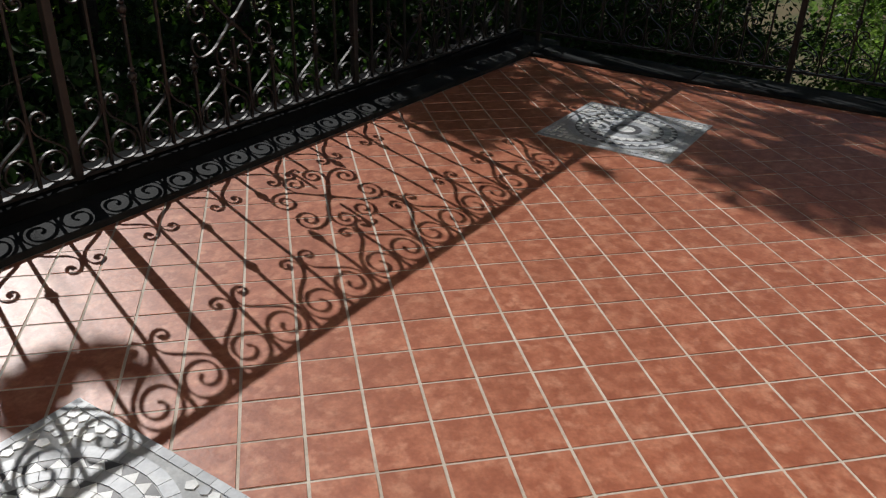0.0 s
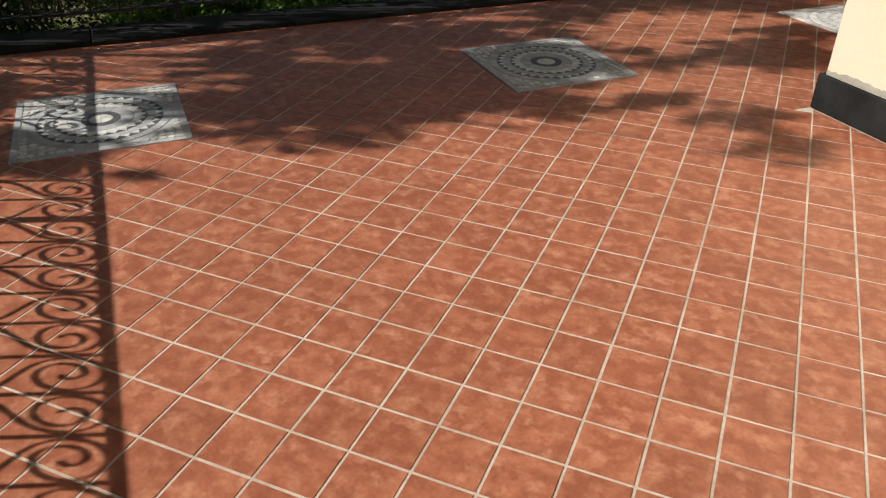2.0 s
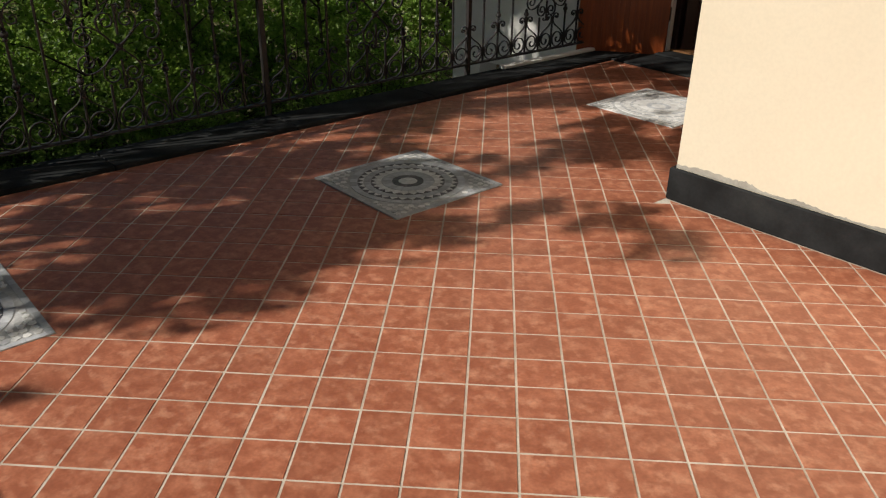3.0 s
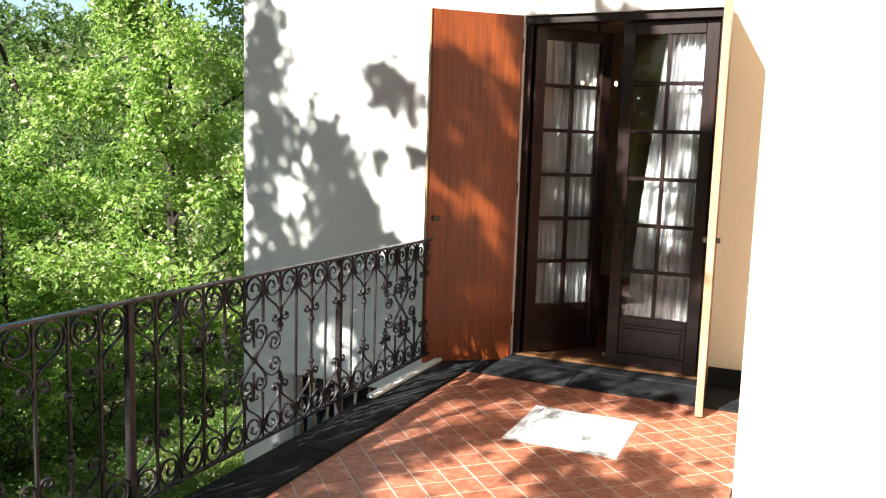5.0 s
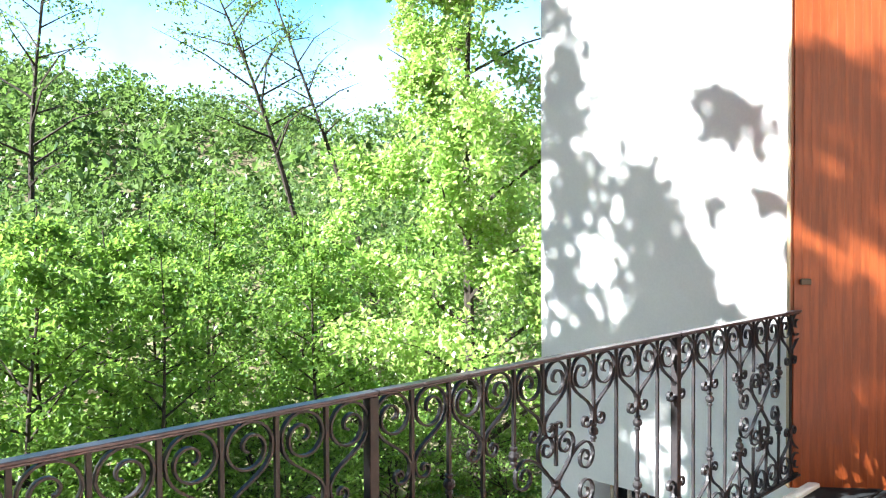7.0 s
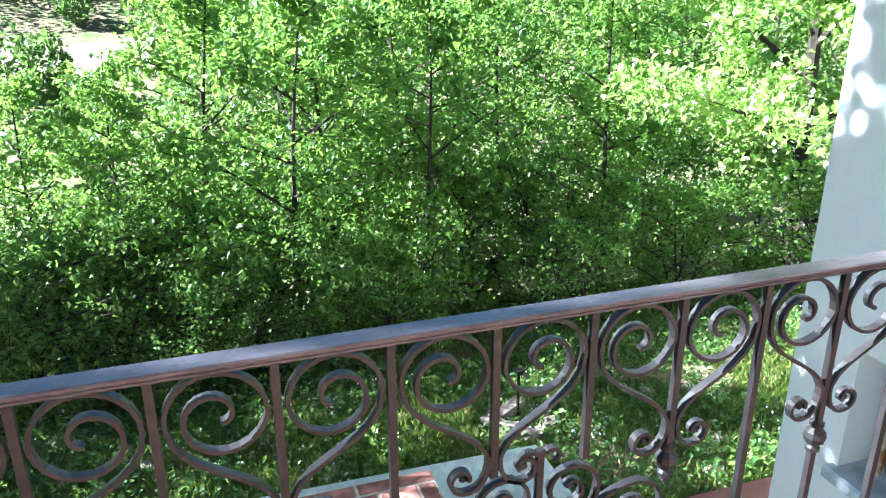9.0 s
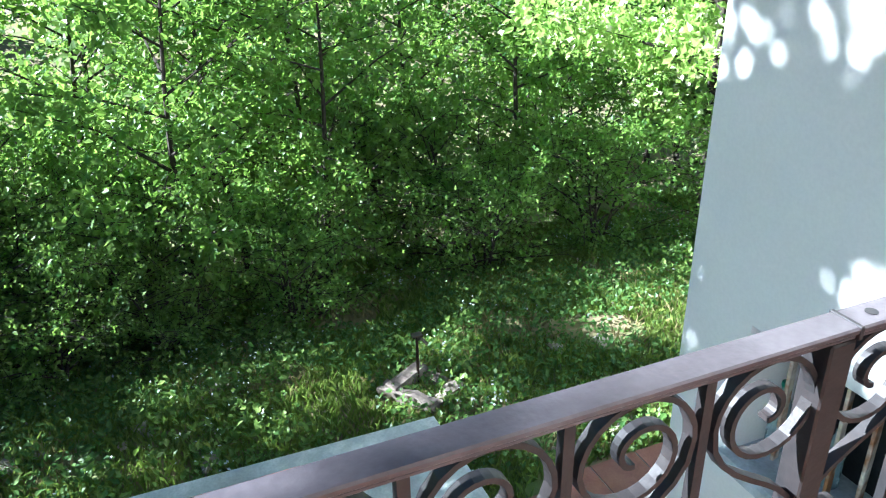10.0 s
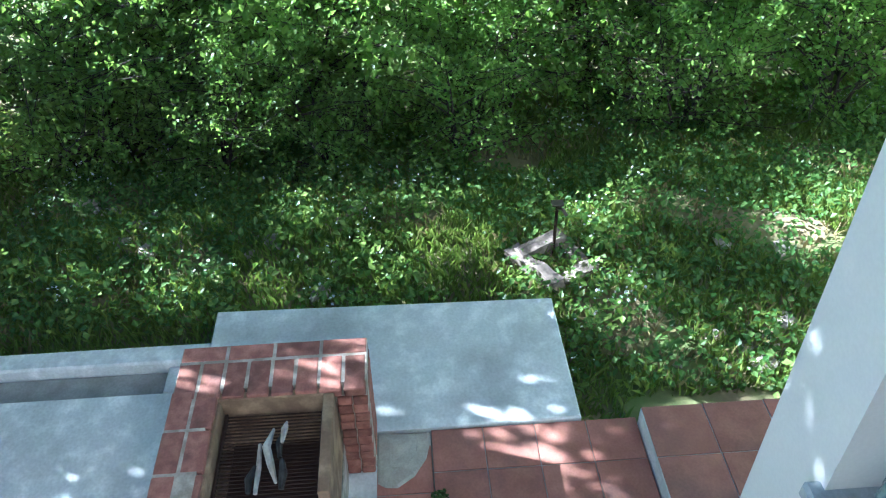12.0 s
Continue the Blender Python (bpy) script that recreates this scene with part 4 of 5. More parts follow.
for k, (ln, hh) in enumerate(((0.52, 0.17), (0.46, 0.12), (0.48, 0.10), (0.44, 0.16))):
    bm = boxes(((-ln / 2, -0.055, -0.06), (ln / 2, 0.055, hh)))
    bmesh.ops.subdivide_edges(bm, edges=bm.edges[:], cuts=4, use_grid_fill=True)
    for v in bm.verts:
        v.co += Vector((0.8, 1.0, 1.3)) * 0.034 * noise.noise(v.co * 9 + Vector((k * 3.7, 1, 2)))
    part("wall", bm, STONE, planter, "", pose(0, 0, 0, 0, 0, 90 * k) @ pose(0.0, -0.19, 0, 0, 0, 6 * math.sin(k * 2 + 1)))
part("soil", boxes(((-0.14, -0.14, -0.05), (0.14, 0.14, -0.01)), bevel=0.01), EARTH, planter, "dark soil")
pole = thing("pole", -1.98, 8.46, PAVE_Z, 0, "black plastic pole leaning against the house corner", "pole")
part("shaft", tube(bmesh.new(), [(-0.07, -0.10, 0.005), (-0.03, -0.03, 0.4), (-0.012, 0.02, 0.75)], 0.013, 8), BLACK, pole)


# ---- ground ----
def ground_z(x, y):
    dx = max(-4.1 - x, 0.0, x - 10)
    dy = max(1.8 - y, 0.0, y - 17)
    d = math.hypot(dx, dy)
    z = -2.70 - 0.24 * min(max(d - 1.0, 0), 6.5) + 0.05 * math.sin(x * 0.9 + 1.0) * math.sin(y * 0.7)
    if d > 16:
        e = d - 16
        z += 0.145 * min(e, 30) + 0.155 * max(0, min(e - 30, 70)) + 0.02 * max(0, e - 100)
        z += 0.07 * max(0, min(e - 30, 70))
        bend = math.degrees(math.atan2(y - 6, -x - 3))          # the hill climbs towards -x
        z += 0.11 * max(0, min(e - 18, 82)) * max(0.0, min(1.0, (32 - bend) / 22)) * (1 if x < 0 else 0)
        z += 1.1 * noise.noise(Vector((x * 0.03, y * 0.03, 0.3))) * min(1, e / 15)
    return z


def axis(near0, near1, step, far):
    a = [near0 + step * i for i in range(int((near1 - near0) / step) + 1)]
    lo, hi, s = a[0], a[-1], step
    left, right = [], []
    while lo > -far:
        s *= 1.28
        lo -= s
        left.append(lo)
    s = step
    while hi < far:
        s *= 1.28
        hi += s
        right.append(hi)
    return list(reversed(left)) + a + right


gx, gy = axis(-20, 10, 0.4, 1800), axis(-10, 20, 0.4, 1800)
verts = [(x, y, ground_z(x, y)) for x in gx for y in gy]
n = len(gy)
faces = [(i * n + j, (i + 1) * n + j, (i + 1) * n + j + 1, i * n + j + 1) for i in range(len(gx) - 1) for j in range(n - 1)]
ground = new("ground", sheet("ground", verts, faces, EARTH))
for p in ground.data.polygons:
    p.use_smooth = True
tagged(ground, "grassy sloping garden ground with bare earth patches", "ground", kind="structure")


# ---- plants ----
def leaves_mesh(name, centres, size, material, rng, flat=0.35, fold=0.25):
    """Many small folded leaves, four corners and a midrib each."""
    n = len(centres)
    c = np.asarray(centres, dtype=float)
    d = rng.normal(size=(n, 3))
    d /= np.linalg.norm(d, axis=1)[:, None]
    up = rng.normal(size=(n, 3)) * (1 - flat) + np.array([0, 0, 1.0]) * (1 + flat)
    side = np.cross(d, up)
    side /= np.linalg.norm(side, axis=1)[:, None] + 1e-9
    nrm = np.cross(side, d)
    s = size * rng.uniform(0.6, 1.3, size=(n, 1))
    base = c - d * s * 0.5
    tip = c + d * s * 0.5
    l = c + side * s * 0.36 + nrm * s * fold * 0.5 - d * s * 0.06
    r = c - side * s * 0.36 + nrm * s * fold * 0.5 - d * s * 0.06
    v = np.stack([base, r, tip, l], axis=1).reshape(-1, 3)
    f = np.arange(n * 4).reshape(n, 4)
    f = np.concatenate([f[:, [0, 1, 2]], f[:, [0, 2, 3]]])
    me = bpy.data.meshes.new(name)
    me.from_pydata(v.tolist(), [], f.tolist())
    me.materials.append(material)
    return me


def tree(name, seed, height, spread, trunk_r, leaves, leaf_size, leaf_mat, bark, label, category="tree", low=0.15, lean=0.05, stems=1, gap=0.0, limb_gap=0.0, blossom=0, toward=None):
    """Tapered trunk with limbs and twigs; leaves sit in clusters along the twigs."""
    rng = np.random.default_rng(seed)
    t = thing(name, 0, 0, 0, 0, label, category, "garden trees")
    bm = bmesh.new()
    twigs = []
    for s in range(stems):
        a0 = rng.uniform(0, 6.28) if toward is None else toward
        ln = lean + (0.22 if stems > 1 else 0)
        pts, rad = [], []
        for i in range(9):
            f = i / 8
            pts.append(Vector((math.cos(a0) * ln * height * f + 0.02 * height * math.sin(3 * f + seed), math.sin(a0) * ln * height * f + 0.02 * height * math.sin(4 * f + seed * 2), height * 0.93 * f - 0.15)))
            rad.append(trunk_r * (1 - 0.88 * f))
        tube(bm, pts, rad, 7)
        nb = int(15 / stems ** 0.5) + 4
        for b in range(nb):
            f = low + (0.96 - low) * (b + rng.uniform(0, 0.8)) / nb
            k = min(int(f * 8), 7)
            p = pts[k].lerp(pts[k + 1], f * 8 - k)
            a = b * 2.4 + rng.uniform(-0.5, 0.5)
            reach = spread * (0.35 + 0.65 * math.sin(math.pi * min(1, (f - low) / (1 - low) * 0.85 + 0.22))) * rng.uniform(0.7, 1.15)
            rise = rng.uniform(0.25, 0.75) * reach
            q1 = p + Vector((math.cos(a) * reach * 0.5, math.sin(a) * reach * 0.5, rise * 0.55))
            q2 = p + Vector((math.cos(a + 0.15) * reach, math.sin(a + 0.15) * reach, rise * 0.9))
            r0 = trunk_r * (1 - 0.85 * f) * 0.55 + 0.004
            tube(bm, [p, q1, q2], [r0, r0 * 0.6, 0.004], 5)
            bare = rng.random() < limb_gap
            for _ in range(7):
                u = rng.uniform(0.25, 1.0)
                w = p.lerp(q1, u * 2) if u < 0.5 else q1.lerp(q2, u * 2 - 1)
                e = w + Vector(rng.normal(size=3) * np.array([1, 1, 0.8]) * reach * 0.26)
                if not bare:
                    twigs.append((w, e))
                tube(bm, [w, e], [0.006, 0.002], 3)
    part("trunk", bm, bark, t)
    cl = []
    per = max(1, leaves // max(1, len(twigs)))
    for w, e in twigs:
        if rng.random() < gap:
            continue
        k = int(per * rng.uniform(0.4, 1.6))
        u = rng.uniform(0.1, 1.15, size=(k, 1))
        cl.append(np.array(w) + (np.array(e) - np.array(w)) * u + rng.normal(size=(k, 3)) * spread * 0.058)
    cl = np.concatenate(cl)
    part("crown", leaves_mesh("crown", cl, leaf_size, leaf_mat, rng), None, t)
    if blossom:
        pick = cl[rng.choice(len(cl), blossom)] + rng.normal(size=(blossom, 3)) * 0.06
        part("blossom", leaves_mesh("blossom", pick, leaf_size * 0.8, BLOSSOM, rng), None, t, "cream blossom clusters")
    return t


def plant(src, x, y, scale=1.0, turn=0.0, sink=0.0):
    m = pose(x, y, ground_z(x, y) - sink, 0, 0, turn) @ Matrix.Scale(scale, 4)
    if src.get("placed"):
        c = copy_thing(src, m)
        c.matrix_basis = m
        return c
    src["placed"] = 1
    src.matrix_world = m
    return src


young = [tree("young_tree", 20 + i, 5.2 + 0.5 * i, 1.55, 0.055, 5200, 0.102, LEAF, BARK, "young broadleaf tree with a thin dark trunk and fresh green leaves", low=0.10, lean=0.06) for i in range(3)]
bush = [tree("shrub", 40 + i, 2.6 + 0.3 * i, 1.35, 0.03, 5000, 0.08, LEAF_MID, BARK, "dense green garden shrub", "shrub", low=0.05, stems=4) for i in range(2)]
shaded_bush = tree("shrub", 47, 2.9, 1.4, 0.03, 5200, 0.075, LEAF_SHADED, BARK, "dense green shrub with shade put into its leaf colour", "shrub", low=0.04, stems=4)
pale = tree("maple_tree", 60, 10.8, 2.5, 0.12, 38000, 0.108, LEAF_LIGHT, BARK, "tall pale green tree with cream blossom beside the house", low=0.10, lean=0.02, blossom=8000)
gr = random.Random(8)
for i, (x, y, s) in enumerate([(-7.75, 6.85, 1.0), (-7.95, 8.55, 0.9), (-8.9, 7.7, 1.0), (-9.4, 8.6, 1.0), (-8.6, 4.9, 0.72), (-9.5, 4.1, 0.7), (-10.2, 6.0, 1.1), (-10.3, 10.4, 1.05), (-11.8, 7.6, 1.15), (-11.4, 4.6, 0.75), (-8.9, 11.6, 0.95), (-12.2, 10.2, 1.1), (-10.8, 13.0, 1.1), (-12.6, 13.8, 1.15), (-13.6, 6.0, 1.15), (-14.2, 9.2, 1.2), (-14.5, 12.6, 1.2), (-9.3, 14.8, 1.0), (-12.0, 16.5, 1.1), (-15.0, 16.0, 1.2), (-7.6, 16.0, 0.9)]):
    plant(young[i % 3], x, y, s * gr.uniform(0.92, 1.08), gr.uniform(0, 360))
for i, (x, y, s) in enumerate([(-7.0, 7.9, 0.62), (-7.6, 6.2, 0.8), (-7.3, 10.2, 0.7), (-7.1, 4.6, 0.75), (-7.5, 12.0, 0.8), (-6.6, 13.6, 0.7), (-7.8, 8.2, 0.75), (-8.2, 10.4, 0.9), (-8.0, 5.6, 0.9), (-9.2, 9.7, 1.0), (-9.0, 6.2, 1.0), (-9.5, 12.8, 1.0), (-10.5, 8.0, 1.1), (-6.4, 15.2, 0.9), (-7.6, 3.8, 0.95), (-6.75, 5.5, 0.6), (-7.0, 4.1, 0.6), (-6.95, 6.5, 0.55), (-8.2, 4.4, 0.95), (-7.4, 5.0, 0.8)]):
    plant(bush[i % 2], x, y, s, gr.uniform(0, 360), 0.1)
# planting close below the railings, its shade put into the leaf colour
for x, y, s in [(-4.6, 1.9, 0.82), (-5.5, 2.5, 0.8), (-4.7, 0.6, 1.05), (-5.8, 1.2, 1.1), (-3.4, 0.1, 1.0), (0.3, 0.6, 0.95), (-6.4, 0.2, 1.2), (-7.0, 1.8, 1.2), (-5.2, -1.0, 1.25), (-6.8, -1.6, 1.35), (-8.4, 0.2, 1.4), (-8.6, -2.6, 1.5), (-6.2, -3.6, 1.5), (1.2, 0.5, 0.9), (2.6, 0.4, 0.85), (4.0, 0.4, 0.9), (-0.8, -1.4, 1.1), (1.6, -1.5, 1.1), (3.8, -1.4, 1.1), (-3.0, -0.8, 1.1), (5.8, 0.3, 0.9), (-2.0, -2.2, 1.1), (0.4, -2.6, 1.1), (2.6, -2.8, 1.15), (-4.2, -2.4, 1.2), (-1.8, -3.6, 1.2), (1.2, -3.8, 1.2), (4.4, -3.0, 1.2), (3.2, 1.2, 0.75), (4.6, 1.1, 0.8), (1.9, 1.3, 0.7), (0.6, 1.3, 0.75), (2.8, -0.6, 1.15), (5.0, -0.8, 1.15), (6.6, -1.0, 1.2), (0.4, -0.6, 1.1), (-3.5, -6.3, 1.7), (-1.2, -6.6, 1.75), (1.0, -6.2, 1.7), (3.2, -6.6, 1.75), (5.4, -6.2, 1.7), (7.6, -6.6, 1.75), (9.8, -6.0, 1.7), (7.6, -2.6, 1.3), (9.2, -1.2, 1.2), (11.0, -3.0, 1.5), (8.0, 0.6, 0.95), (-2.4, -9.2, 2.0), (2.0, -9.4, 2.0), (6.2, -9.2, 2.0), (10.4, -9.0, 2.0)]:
    plant(shaded_bush, x, y, s, gr.uniform(0, 360), 0.1)
plant(pale, -7.1, 13.5, 1.0, 30)
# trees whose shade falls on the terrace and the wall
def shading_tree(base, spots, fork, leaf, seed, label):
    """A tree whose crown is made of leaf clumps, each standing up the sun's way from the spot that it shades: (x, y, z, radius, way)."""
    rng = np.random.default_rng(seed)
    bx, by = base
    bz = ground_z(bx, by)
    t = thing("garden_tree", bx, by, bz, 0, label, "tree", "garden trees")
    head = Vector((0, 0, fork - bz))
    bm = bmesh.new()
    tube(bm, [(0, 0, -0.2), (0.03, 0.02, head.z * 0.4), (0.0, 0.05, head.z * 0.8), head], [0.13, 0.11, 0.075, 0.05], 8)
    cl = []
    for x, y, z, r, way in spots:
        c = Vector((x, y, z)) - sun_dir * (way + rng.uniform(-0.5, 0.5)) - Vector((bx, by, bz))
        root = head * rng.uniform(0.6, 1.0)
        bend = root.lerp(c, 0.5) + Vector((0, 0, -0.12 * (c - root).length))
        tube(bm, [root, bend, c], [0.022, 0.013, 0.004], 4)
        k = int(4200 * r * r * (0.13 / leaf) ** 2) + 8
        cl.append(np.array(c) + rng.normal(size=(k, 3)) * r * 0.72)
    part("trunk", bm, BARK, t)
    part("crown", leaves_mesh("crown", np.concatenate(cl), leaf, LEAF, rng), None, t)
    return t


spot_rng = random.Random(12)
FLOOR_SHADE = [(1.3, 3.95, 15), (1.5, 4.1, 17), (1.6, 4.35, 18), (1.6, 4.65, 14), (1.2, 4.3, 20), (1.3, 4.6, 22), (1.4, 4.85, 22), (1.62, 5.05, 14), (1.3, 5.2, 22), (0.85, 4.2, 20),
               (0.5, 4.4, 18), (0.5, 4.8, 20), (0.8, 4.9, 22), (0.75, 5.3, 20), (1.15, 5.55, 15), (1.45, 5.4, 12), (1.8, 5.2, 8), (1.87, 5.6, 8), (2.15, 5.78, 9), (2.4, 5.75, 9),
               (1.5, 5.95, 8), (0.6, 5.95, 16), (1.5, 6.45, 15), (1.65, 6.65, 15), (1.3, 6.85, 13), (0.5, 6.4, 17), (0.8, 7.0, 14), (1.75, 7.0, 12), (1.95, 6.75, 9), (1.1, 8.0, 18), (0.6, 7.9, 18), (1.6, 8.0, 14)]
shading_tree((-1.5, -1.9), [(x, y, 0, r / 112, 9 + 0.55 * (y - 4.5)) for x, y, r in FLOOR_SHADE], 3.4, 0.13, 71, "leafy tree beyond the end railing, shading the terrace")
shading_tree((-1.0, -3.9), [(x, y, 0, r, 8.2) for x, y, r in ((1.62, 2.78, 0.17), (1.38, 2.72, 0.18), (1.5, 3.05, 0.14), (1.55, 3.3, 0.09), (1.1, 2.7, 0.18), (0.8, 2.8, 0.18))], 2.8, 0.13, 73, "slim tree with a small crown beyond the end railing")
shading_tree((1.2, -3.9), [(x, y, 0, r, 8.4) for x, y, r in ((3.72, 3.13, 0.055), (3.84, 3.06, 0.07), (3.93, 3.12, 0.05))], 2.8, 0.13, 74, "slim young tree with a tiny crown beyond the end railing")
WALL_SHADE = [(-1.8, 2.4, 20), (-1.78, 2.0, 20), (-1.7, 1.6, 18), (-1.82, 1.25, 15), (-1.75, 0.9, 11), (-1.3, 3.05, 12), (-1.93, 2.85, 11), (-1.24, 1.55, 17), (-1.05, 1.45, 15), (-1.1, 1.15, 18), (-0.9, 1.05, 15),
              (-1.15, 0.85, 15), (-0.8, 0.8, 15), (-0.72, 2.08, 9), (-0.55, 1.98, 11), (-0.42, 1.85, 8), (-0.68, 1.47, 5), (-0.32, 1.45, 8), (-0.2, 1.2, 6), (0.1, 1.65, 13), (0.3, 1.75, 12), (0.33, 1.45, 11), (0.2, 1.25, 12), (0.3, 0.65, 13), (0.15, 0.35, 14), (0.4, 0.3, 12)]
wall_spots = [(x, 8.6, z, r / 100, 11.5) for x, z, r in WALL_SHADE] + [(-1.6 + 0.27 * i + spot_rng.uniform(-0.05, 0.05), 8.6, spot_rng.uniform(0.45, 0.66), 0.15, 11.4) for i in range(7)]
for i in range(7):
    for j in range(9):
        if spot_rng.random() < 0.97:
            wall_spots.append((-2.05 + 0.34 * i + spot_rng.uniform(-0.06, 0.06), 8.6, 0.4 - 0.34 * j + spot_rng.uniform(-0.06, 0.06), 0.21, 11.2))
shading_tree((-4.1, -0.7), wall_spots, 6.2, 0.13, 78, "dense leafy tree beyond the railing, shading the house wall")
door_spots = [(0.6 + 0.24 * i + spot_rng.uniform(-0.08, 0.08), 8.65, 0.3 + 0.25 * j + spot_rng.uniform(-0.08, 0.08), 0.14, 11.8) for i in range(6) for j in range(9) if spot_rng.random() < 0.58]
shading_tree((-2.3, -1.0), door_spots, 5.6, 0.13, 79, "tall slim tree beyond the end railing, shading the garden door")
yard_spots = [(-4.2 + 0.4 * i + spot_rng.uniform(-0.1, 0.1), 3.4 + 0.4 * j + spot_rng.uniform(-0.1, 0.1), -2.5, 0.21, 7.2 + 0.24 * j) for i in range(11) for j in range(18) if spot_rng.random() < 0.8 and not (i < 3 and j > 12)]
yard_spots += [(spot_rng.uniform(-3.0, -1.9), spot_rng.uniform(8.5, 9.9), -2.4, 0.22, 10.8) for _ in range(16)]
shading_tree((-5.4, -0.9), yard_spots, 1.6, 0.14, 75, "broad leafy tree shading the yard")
plant(tree("garden_tree", 76, 9.6, 2.5, 0.13, 9500, 0.13, LEAF, BARK, "leafy tree shading the lawn", low=0.52, lean=0.02, gap=0.25), -8.2, -0.5, 1.0, 120)
for i in range(9):
    plant(young[i % 3], -3.4 + 1.55 * i, -4.8 - 0.5 * (i % 2), 1.5, 77 * i)
for i in range(8):
    plant(young[(i + 1) % 3], -4.2 + 2.0 * i, -7.2 - 0.6 * (i % 2), 1.75, 61 * i)
for i in range(3):
    plant(young[i], -7.5 + 1.5 * i, -4.4, 1.25, 50 * i)
# thin trees with bare limbs on the far slope
plant(tree("sparse_tree", 81, 15.5, 3.6, 0.17, 4200, 0.14, LEAF_FAR, BARK, "thin leaning tree with sparse leaves on the slope", low=0.55, lean=0.34, gap=0.3, toward=-1.9), -22.0, 22.2, 1.0, 0)
plant(tree("sparse_tree", 82, 17.0, 2.2, 0.13, 300, 0.12, LEAF_FAR, BARK, "thin bare leaning tree on the slope", low=0.55, lean=0.25, gap=0.6, toward=-2.4), -20.7, 22.9, 1.0, 0)
plant(tree("sparse_tree", 83, 15.0, 3.0, 0.16, 2600, 0.14, LEAF_FAR, BARK, "dark thin tree with few leaves on the slope", low=0.45, lean=0.06, gap=0.4), -26.3, 12.5, 1.0, 0)
# hazy bright sky low over the hill
sv, sf = [], []
for i in range(25):
    a = radians(80 + 6 * i)
    for j in range(7):
        sv.append((1000 * math.cos(a), 1000 * math.sin(a), 30 + 75 * j))
for i in range(24):
    for j in range(6):
        sf.append((i * 7 + j, (i + 1) * 7 + j, (i + 1) * 7 + j + 1, i * 7 + j + 1))
tagged(new("backdrop", sheet("backdrop", sv, sf, SKY_GLOW)), "bright hazy blue sky over the hill", "sky", kind="structure")
# far woods
rng = np.random.default_rng(4)
cs, near_cs = [], []
for i in range(900):
    d = 17 + 125 * (i / 900) ** 0.8
    a = rng.uniform(math.radians(95), math.radians(200))
    x, y = -3 + d * math.cos(a), 6 + d * math.sin(a)
    z = ground_z(x, y)
    h = rng.uniform(3.5, 7.5)
    if y < 6.5 and x > -37:
        h *= 0.45
    if abs(x + 32) < 2.6 and y < 9:
        continue
    k = 420 if d < 45 else 110
    p = rng.normal(size=(k, 3))
    p /= np.linalg.norm(p, axis=1)[:, None]
    p *= rng.uniform(0.55, 1.0, size=(k, 1))
    (near_cs if d < 45 else cs).append(np.array([x, y, z + h * 0.5]) + p * np.array([h * 0.42, h * 0.42, h * 0.52]))
woods = new("far_woods", leaves_mesh("far_woods", np.concatenate(cs), 0.75, LEAF_FAR, rng))
near_woods = new("hillside_scrub", leaves_mesh("hillside_scrub", np.concatenate(near_cs), 0.27, LEAF_FAR, rng))
tagged(near_woods, "green scrub and young trees at the foot of the hill", "scrub", kind="stuff")
tagged(woods, "mixed green woodland on the hillside", "woods", kind="stuff")


tv, tf = [], []
for i in range(31):
    yy = -12 + 0.75 * i
    for j in range(5):
        xx = -34 + 1.0 * j + 0.6 * math.sin(yy * 0.6)
        tv.append((xx, yy, ground_z(xx, yy) + 0.06))
for i in range(30):
    for j in range(4):
        tf.append((i * 5 + j, (i + 1) * 5 + j, (i + 1) * 5 + j + 1, i * 5 + j + 1))
tagged(new("track", sheet("track", tv, tf, TRACK)), "pale bare earth track on the far slope", "track", kind="structure")


# ---- grass ----
def grass(name, count, x0, x1, ya, yb, hgt, material, seed, label, clump=0.0):
    rng = np.random.default_rng(seed)
    x = rng.uniform(x0, x1, count)
    y = rng.uniform(ya, yb, count)
    keep = ~((x > -4.12) & (y < 8.23) & (y > 5.9)) & ~((x > -3.92) & (y < 5.91)) & ~((x > -3.14) & (y < 11.6)) & ~((x > -3.33) & (y > 8.6) & (y < 11.6))
    if clump:
        keep &= np.array([noise.noise(Vector((a * 0.9, b * 0.9, seed))) > clump for a, b in zip(x, y)])
    x, y = x[keep], y[keep]
    z = np.array([ground_z(a, b) for a, b in zip(x, y)])
    n = len(x)
    a = rng.uniform(0, 6.28, n)
    h = hgt * rng.uniform(0.4, 1.3, n)
    w = 0.006 + 0.006 * rng.random(n)
    lx, ly = rng.normal(size=n) * h * 0.4, rng.normal(size=n) * h * 0.4
    v = np.empty((n, 4, 3))
    v[:, 0] = np.stack([x - w * np.cos(a), y - w * np.sin(a), z - 0.01], 1)
    v[:, 1] = np.stack([x + w * np.cos(a), y + w * np.sin(a), z - 0.01], 1)
    v[:, 2] = np.stack([x + lx * 0.4 + w * 0.6 * np.cos(a), y + ly * 0.4 + w * 0.6 * np.sin(a), z + h * 0.6], 1)
    v[:, 3] = np.stack([x + lx, y + ly, z + h], 1)
    f = np.arange(n * 4).reshape(n, 4)
    f = np.concatenate([f[:, [0, 1, 2]], f[:, [0, 2, 3]]])
    me = bpy.data.meshes.new(name)
    me.from_pydata(v.reshape(-1, 3).tolist(), [], f.tolist())
    me.materials.append(material)
    return tagged(new(name, me), label, "grass", kind="stuff")


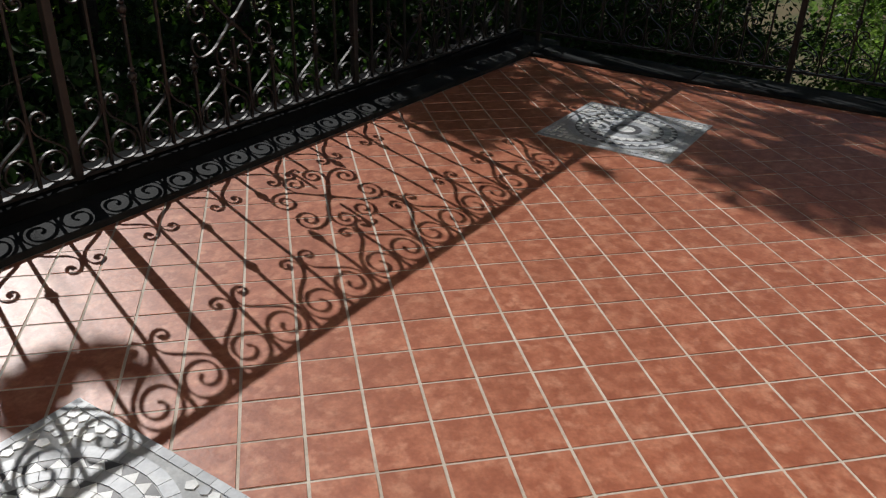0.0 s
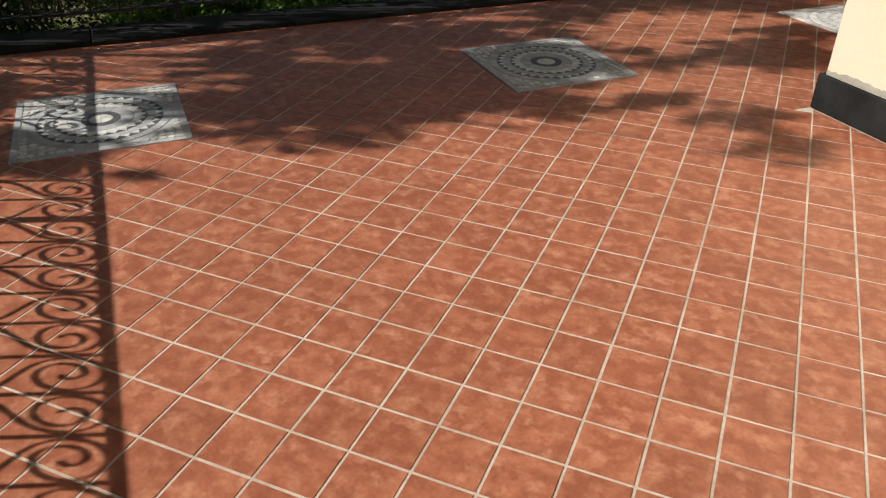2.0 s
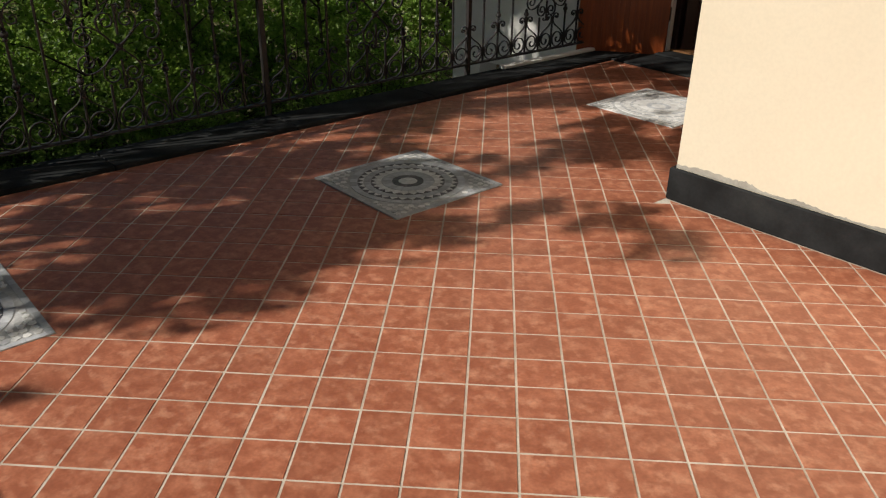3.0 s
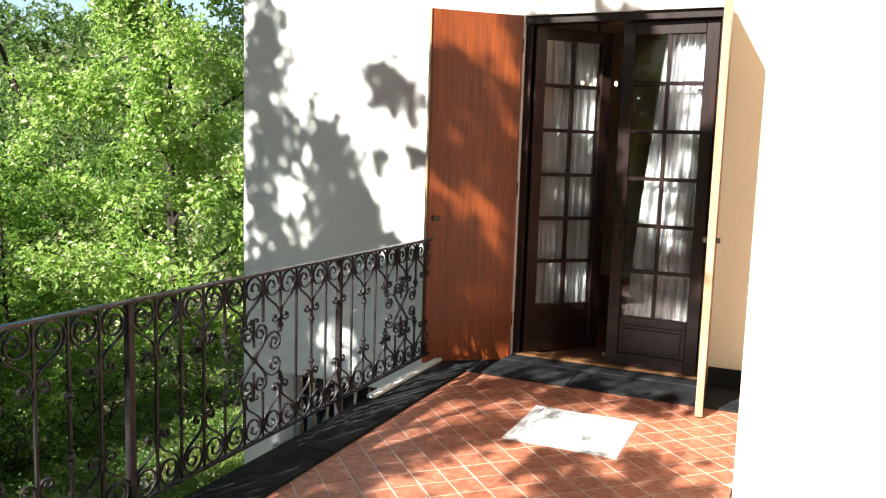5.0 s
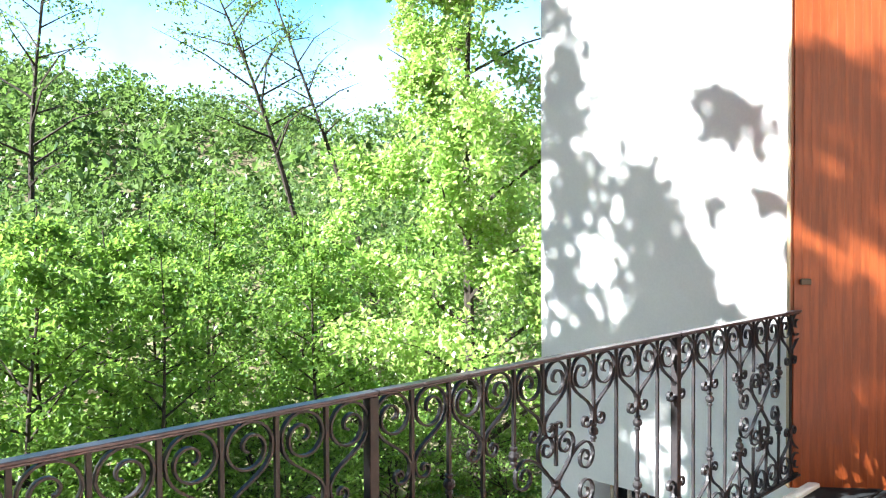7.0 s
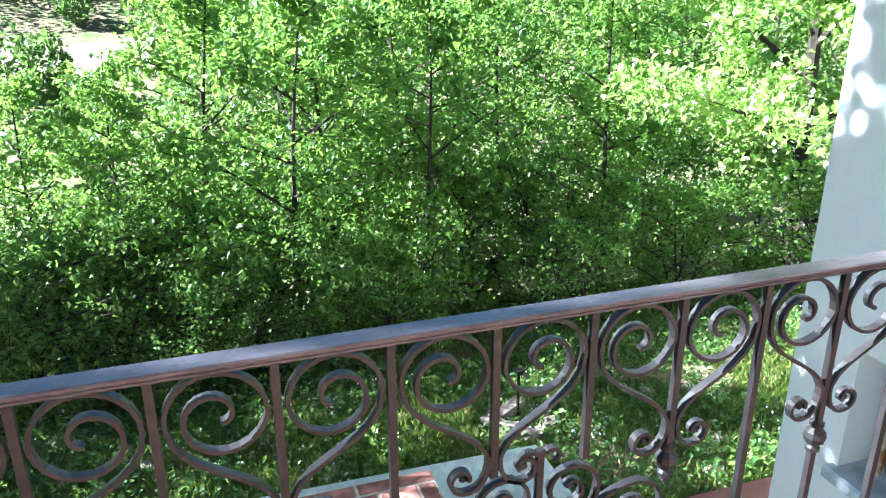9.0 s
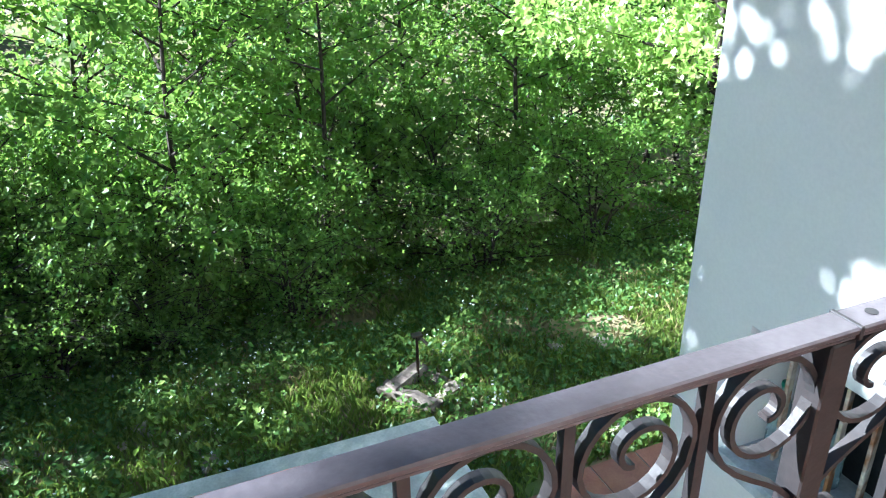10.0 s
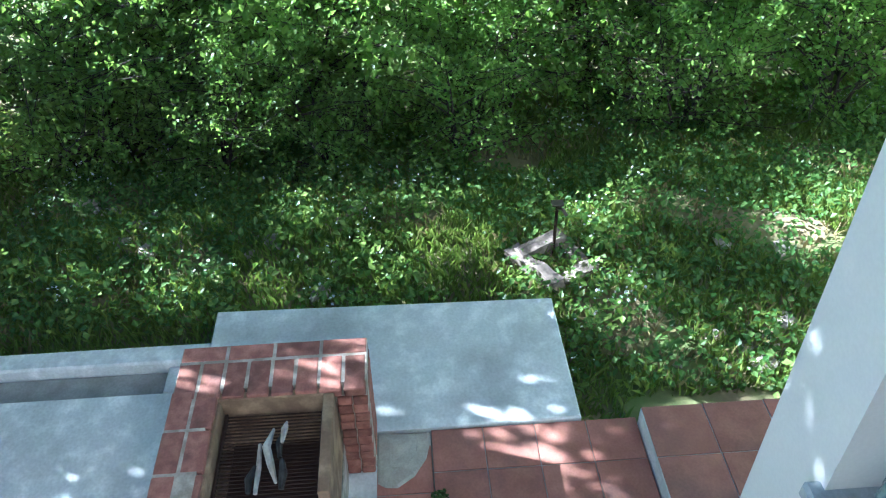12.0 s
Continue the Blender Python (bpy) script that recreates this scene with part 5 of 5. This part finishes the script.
grass("grass", 190000, -9.5, -1.9, 2.0, 15.5, 0.105, GRASS, 1, "uneven green grass in the garden", clump=-0.2)
grass("dry_grass", 30000, -9.0, -1.9, 2.0, 15.0, 0.11, STRAW, 2, "dry straw-coloured grass patches", clump=0.06)
rng = np.random.default_rng(9)
wx, wy = rng.uniform(-8.5, -2.2, 42000), rng.uniform(3.0, 14.5, 42000)
keep = (~((wx > -4.12) & (wy < 8.24))) & (~((wx > -3.33) & (wy < 11.6))) & np.array([noise.noise(Vector((a * 0.7, b * 0.7, 3.3))) > -0.05 for a, b in zip(wx, wy)])
wc = np.stack([wx, wy, np.array([ground_z(a, b) for a, b in zip(wx, wy)]) + rng.uniform(0.02, 0.16, 42000)], 1)[keep]
tagged(new("weeds", leaves_mesh("weeds", wc, 0.055, WEED, rng, 0.6)), "low broad-leaved weeds among the grass", "weeds", kind="stuff")
# broad-leaved tufts, white umbels and pale stones
px, py = rng.uniform(-8.0, -3.2, 1500), rng.uniform(4.0, 13.5, 1500)
tufts, umbels = [], []
for a, b in zip(px, py):
    if (a > -4.2 and b < 8.35) or (a > -3.35 and b < 11.7) or noise.noise(Vector((a * 0.8, b * 0.8, 7.7))) < -0.08:
        continue
    g = ground_z(a, b)
    tall = rng.uniform(0.05, 0.24)
    k = int(rng.integers(9, 26))
    tufts.append(np.array([a, b, g + tall * 0.6]) + rng.normal(size=(k, 3)) * np.array([0.07, 0.07, tall * 0.35]))
    if rng.random() < 0.17:
        k = int(rng.integers(3, 12))
        umbels.append(np.array([a, b, g + tall + 0.07]) + rng.normal(size=(k, 3)) * np.array([0.075, 0.075, 0.02]))
tagged(new("tall_weeds", leaves_mesh("tall_weeds", np.concatenate(tufts), 0.062, WEED_LIGHT, rng, 0.5)), "tufts of fresh broad-leaved weeds in the grass", "weeds", kind="stuff")
tagged(new("daisies", leaves_mesh("daisies", np.concatenate(umbels), 0.026, PETAL, rng, 0.9, 0.05)), "scattered small white flowers in the grass", "flowers", kind="stuff")
bm = bmesh.new()
for i in range(150):
    a, b = (rng.normal(-5.55, 0.35), rng.normal(5.1, 0.6)) if i < 95 else ((rng.normal(-3.75, 0.22), rng.normal(9.5, 0.25)) if i < 115 else (rng.uniform(-6.4, -4.3), rng.uniform(4.2, 11.5)))
    if a > -4.2 and b < 8.3 or a > -3.3:
        continue
    w = rng.uniform(0.015, 0.055) if i % 12 else rng.uniform(0.06, 0.11)
    r = bmesh.ops.create_icosphere(bm, subdivisions=1, radius=w, matrix=Matrix.Translation((a, b, ground_z(a, b) + w * 0.35)) @ Matrix.Rotation(rng.uniform(0, 6.28), 4, "Z") @ Matrix.Diagonal((1.3, 0.9, 0.55, 1)))
    for v in r["verts"]:
        v.co += Vector(rng.normal(size=3)) * w * 0.14
tagged(part("rubble", bm, RUBBLE), "pale broken stones lying in the grass", "stones", kind="stuff")

# ---- floor tiles, laid diagonally ----
PT = 0.1373
U0, V0 = 5.621, 1.0005
R2 = math.sqrt(0.5)


def clip(poly, ax, lim, keep_less):
    out = []
    for i in range(len(poly)):
        p, q = poly[i - 1], poly[i]
        pin = (p[ax] <= lim) == keep_less
        qin = (q[ax] <= lim) == keep_less
        if pin != qin:
            t = (lim - p[ax]) / (q[ax] - p[ax])
            out.append((p[0] + t * (q[0] - p[0]), p[1] + t * (q[1] - p[1])))
        if qin:
            out.append(q)
    return out


half = PT / 2 - 0.0026
whole = mesh_of("tile", prism([(-half, -half), (half, -half), (half, half), (-half, half)], -0.005, 0.0, 0.022), TILE)
rv, rf = [], []
made = 0
jit = random.Random(2)
for i in range(-60, 60):
    for j in range(-75, 60):
        u, v = U0 + (i + 0.5) * PT, V0 + (j + 0.5) * PT
        cx, cy = (u - v) * R2, (u + v) * R2
        if not (CX - 0.1 < cx < 9.05 and CY - 0.1 < cy < 8.7):
            continue
        if cy > F_Y + 0.1 and cx > R_X + 0.1:
            continue
        if any(abs(cx - a) < MS - 0.1 and abs(cy - b) < MS - 0.1 for a, b in MOSAICS):
            continue
        h = half
        poly = [((cx + (a - b) * h * R2), (cy + (a + b) * h * R2)) for a, b in ((-1, -1), (1, -1), (1, 1), (-1, 1))]
        n0 = [tuple(p) for p in poly]
        poly = clip(poly, 0, CX + 0.004, False)
        poly = clip(poly, 0, 8.99, True) if poly else poly
        poly = clip(poly, 1, CY + 0.004, False) if poly else poly
        poly = clip(poly, 1, W_Y - 0.005, True) if poly else poly
        if poly and max(p[1] for p in poly) > F_Y - 0.03 and cx > R_X - 0.1:
            poly = clip(poly, 0, R_X - 0.024, True) if cx < R_X else clip(poly, 1, F_Y - 0.024, True)
        if len(poly) < 3 or abs(area(poly)) < 1e-5:
            continue
        if len(poly) == 4 and abs(area(poly)) > 0.99 * (2 * half) ** 2 and made < 300 and 2.3 < cx < 4.6 and 3.75 < cy < 6.0:
            part("tile", whole, None, floor, "", pose(cx, cy, jit.uniform(-0.0006, 0.0006), jit.uniform(-0.25, 0.25), jit.uniform(-0.25, 0.25), 45))
            made += 1
            continue
        if area(poly) < 0:
            poly.reverse()
        mx = sum(p[0] for p in poly) / len(poly)
        my = sum(p[1] for p in poly) / len(poly)
        zt = jit.uniform(-0.0006, 0.0006)
        k, m = len(rv), len(poly)
        rv += [(a, b, -0.005) for a, b in poly] + [(a + (mx - a) * 0.022, b + (my - b) * 0.022, zt) for a, b in poly]
        rf += [[k + m + q for q in range(m)]] + [[k + q, k + (q + 1) % m, k + m + (q + 1) % m, k + m + q] for q in range(m)]
rest = part("tiles", sheet("tiles", rv, rf, TILE_REST), None, floor)
rest["kind"] = "stuff"
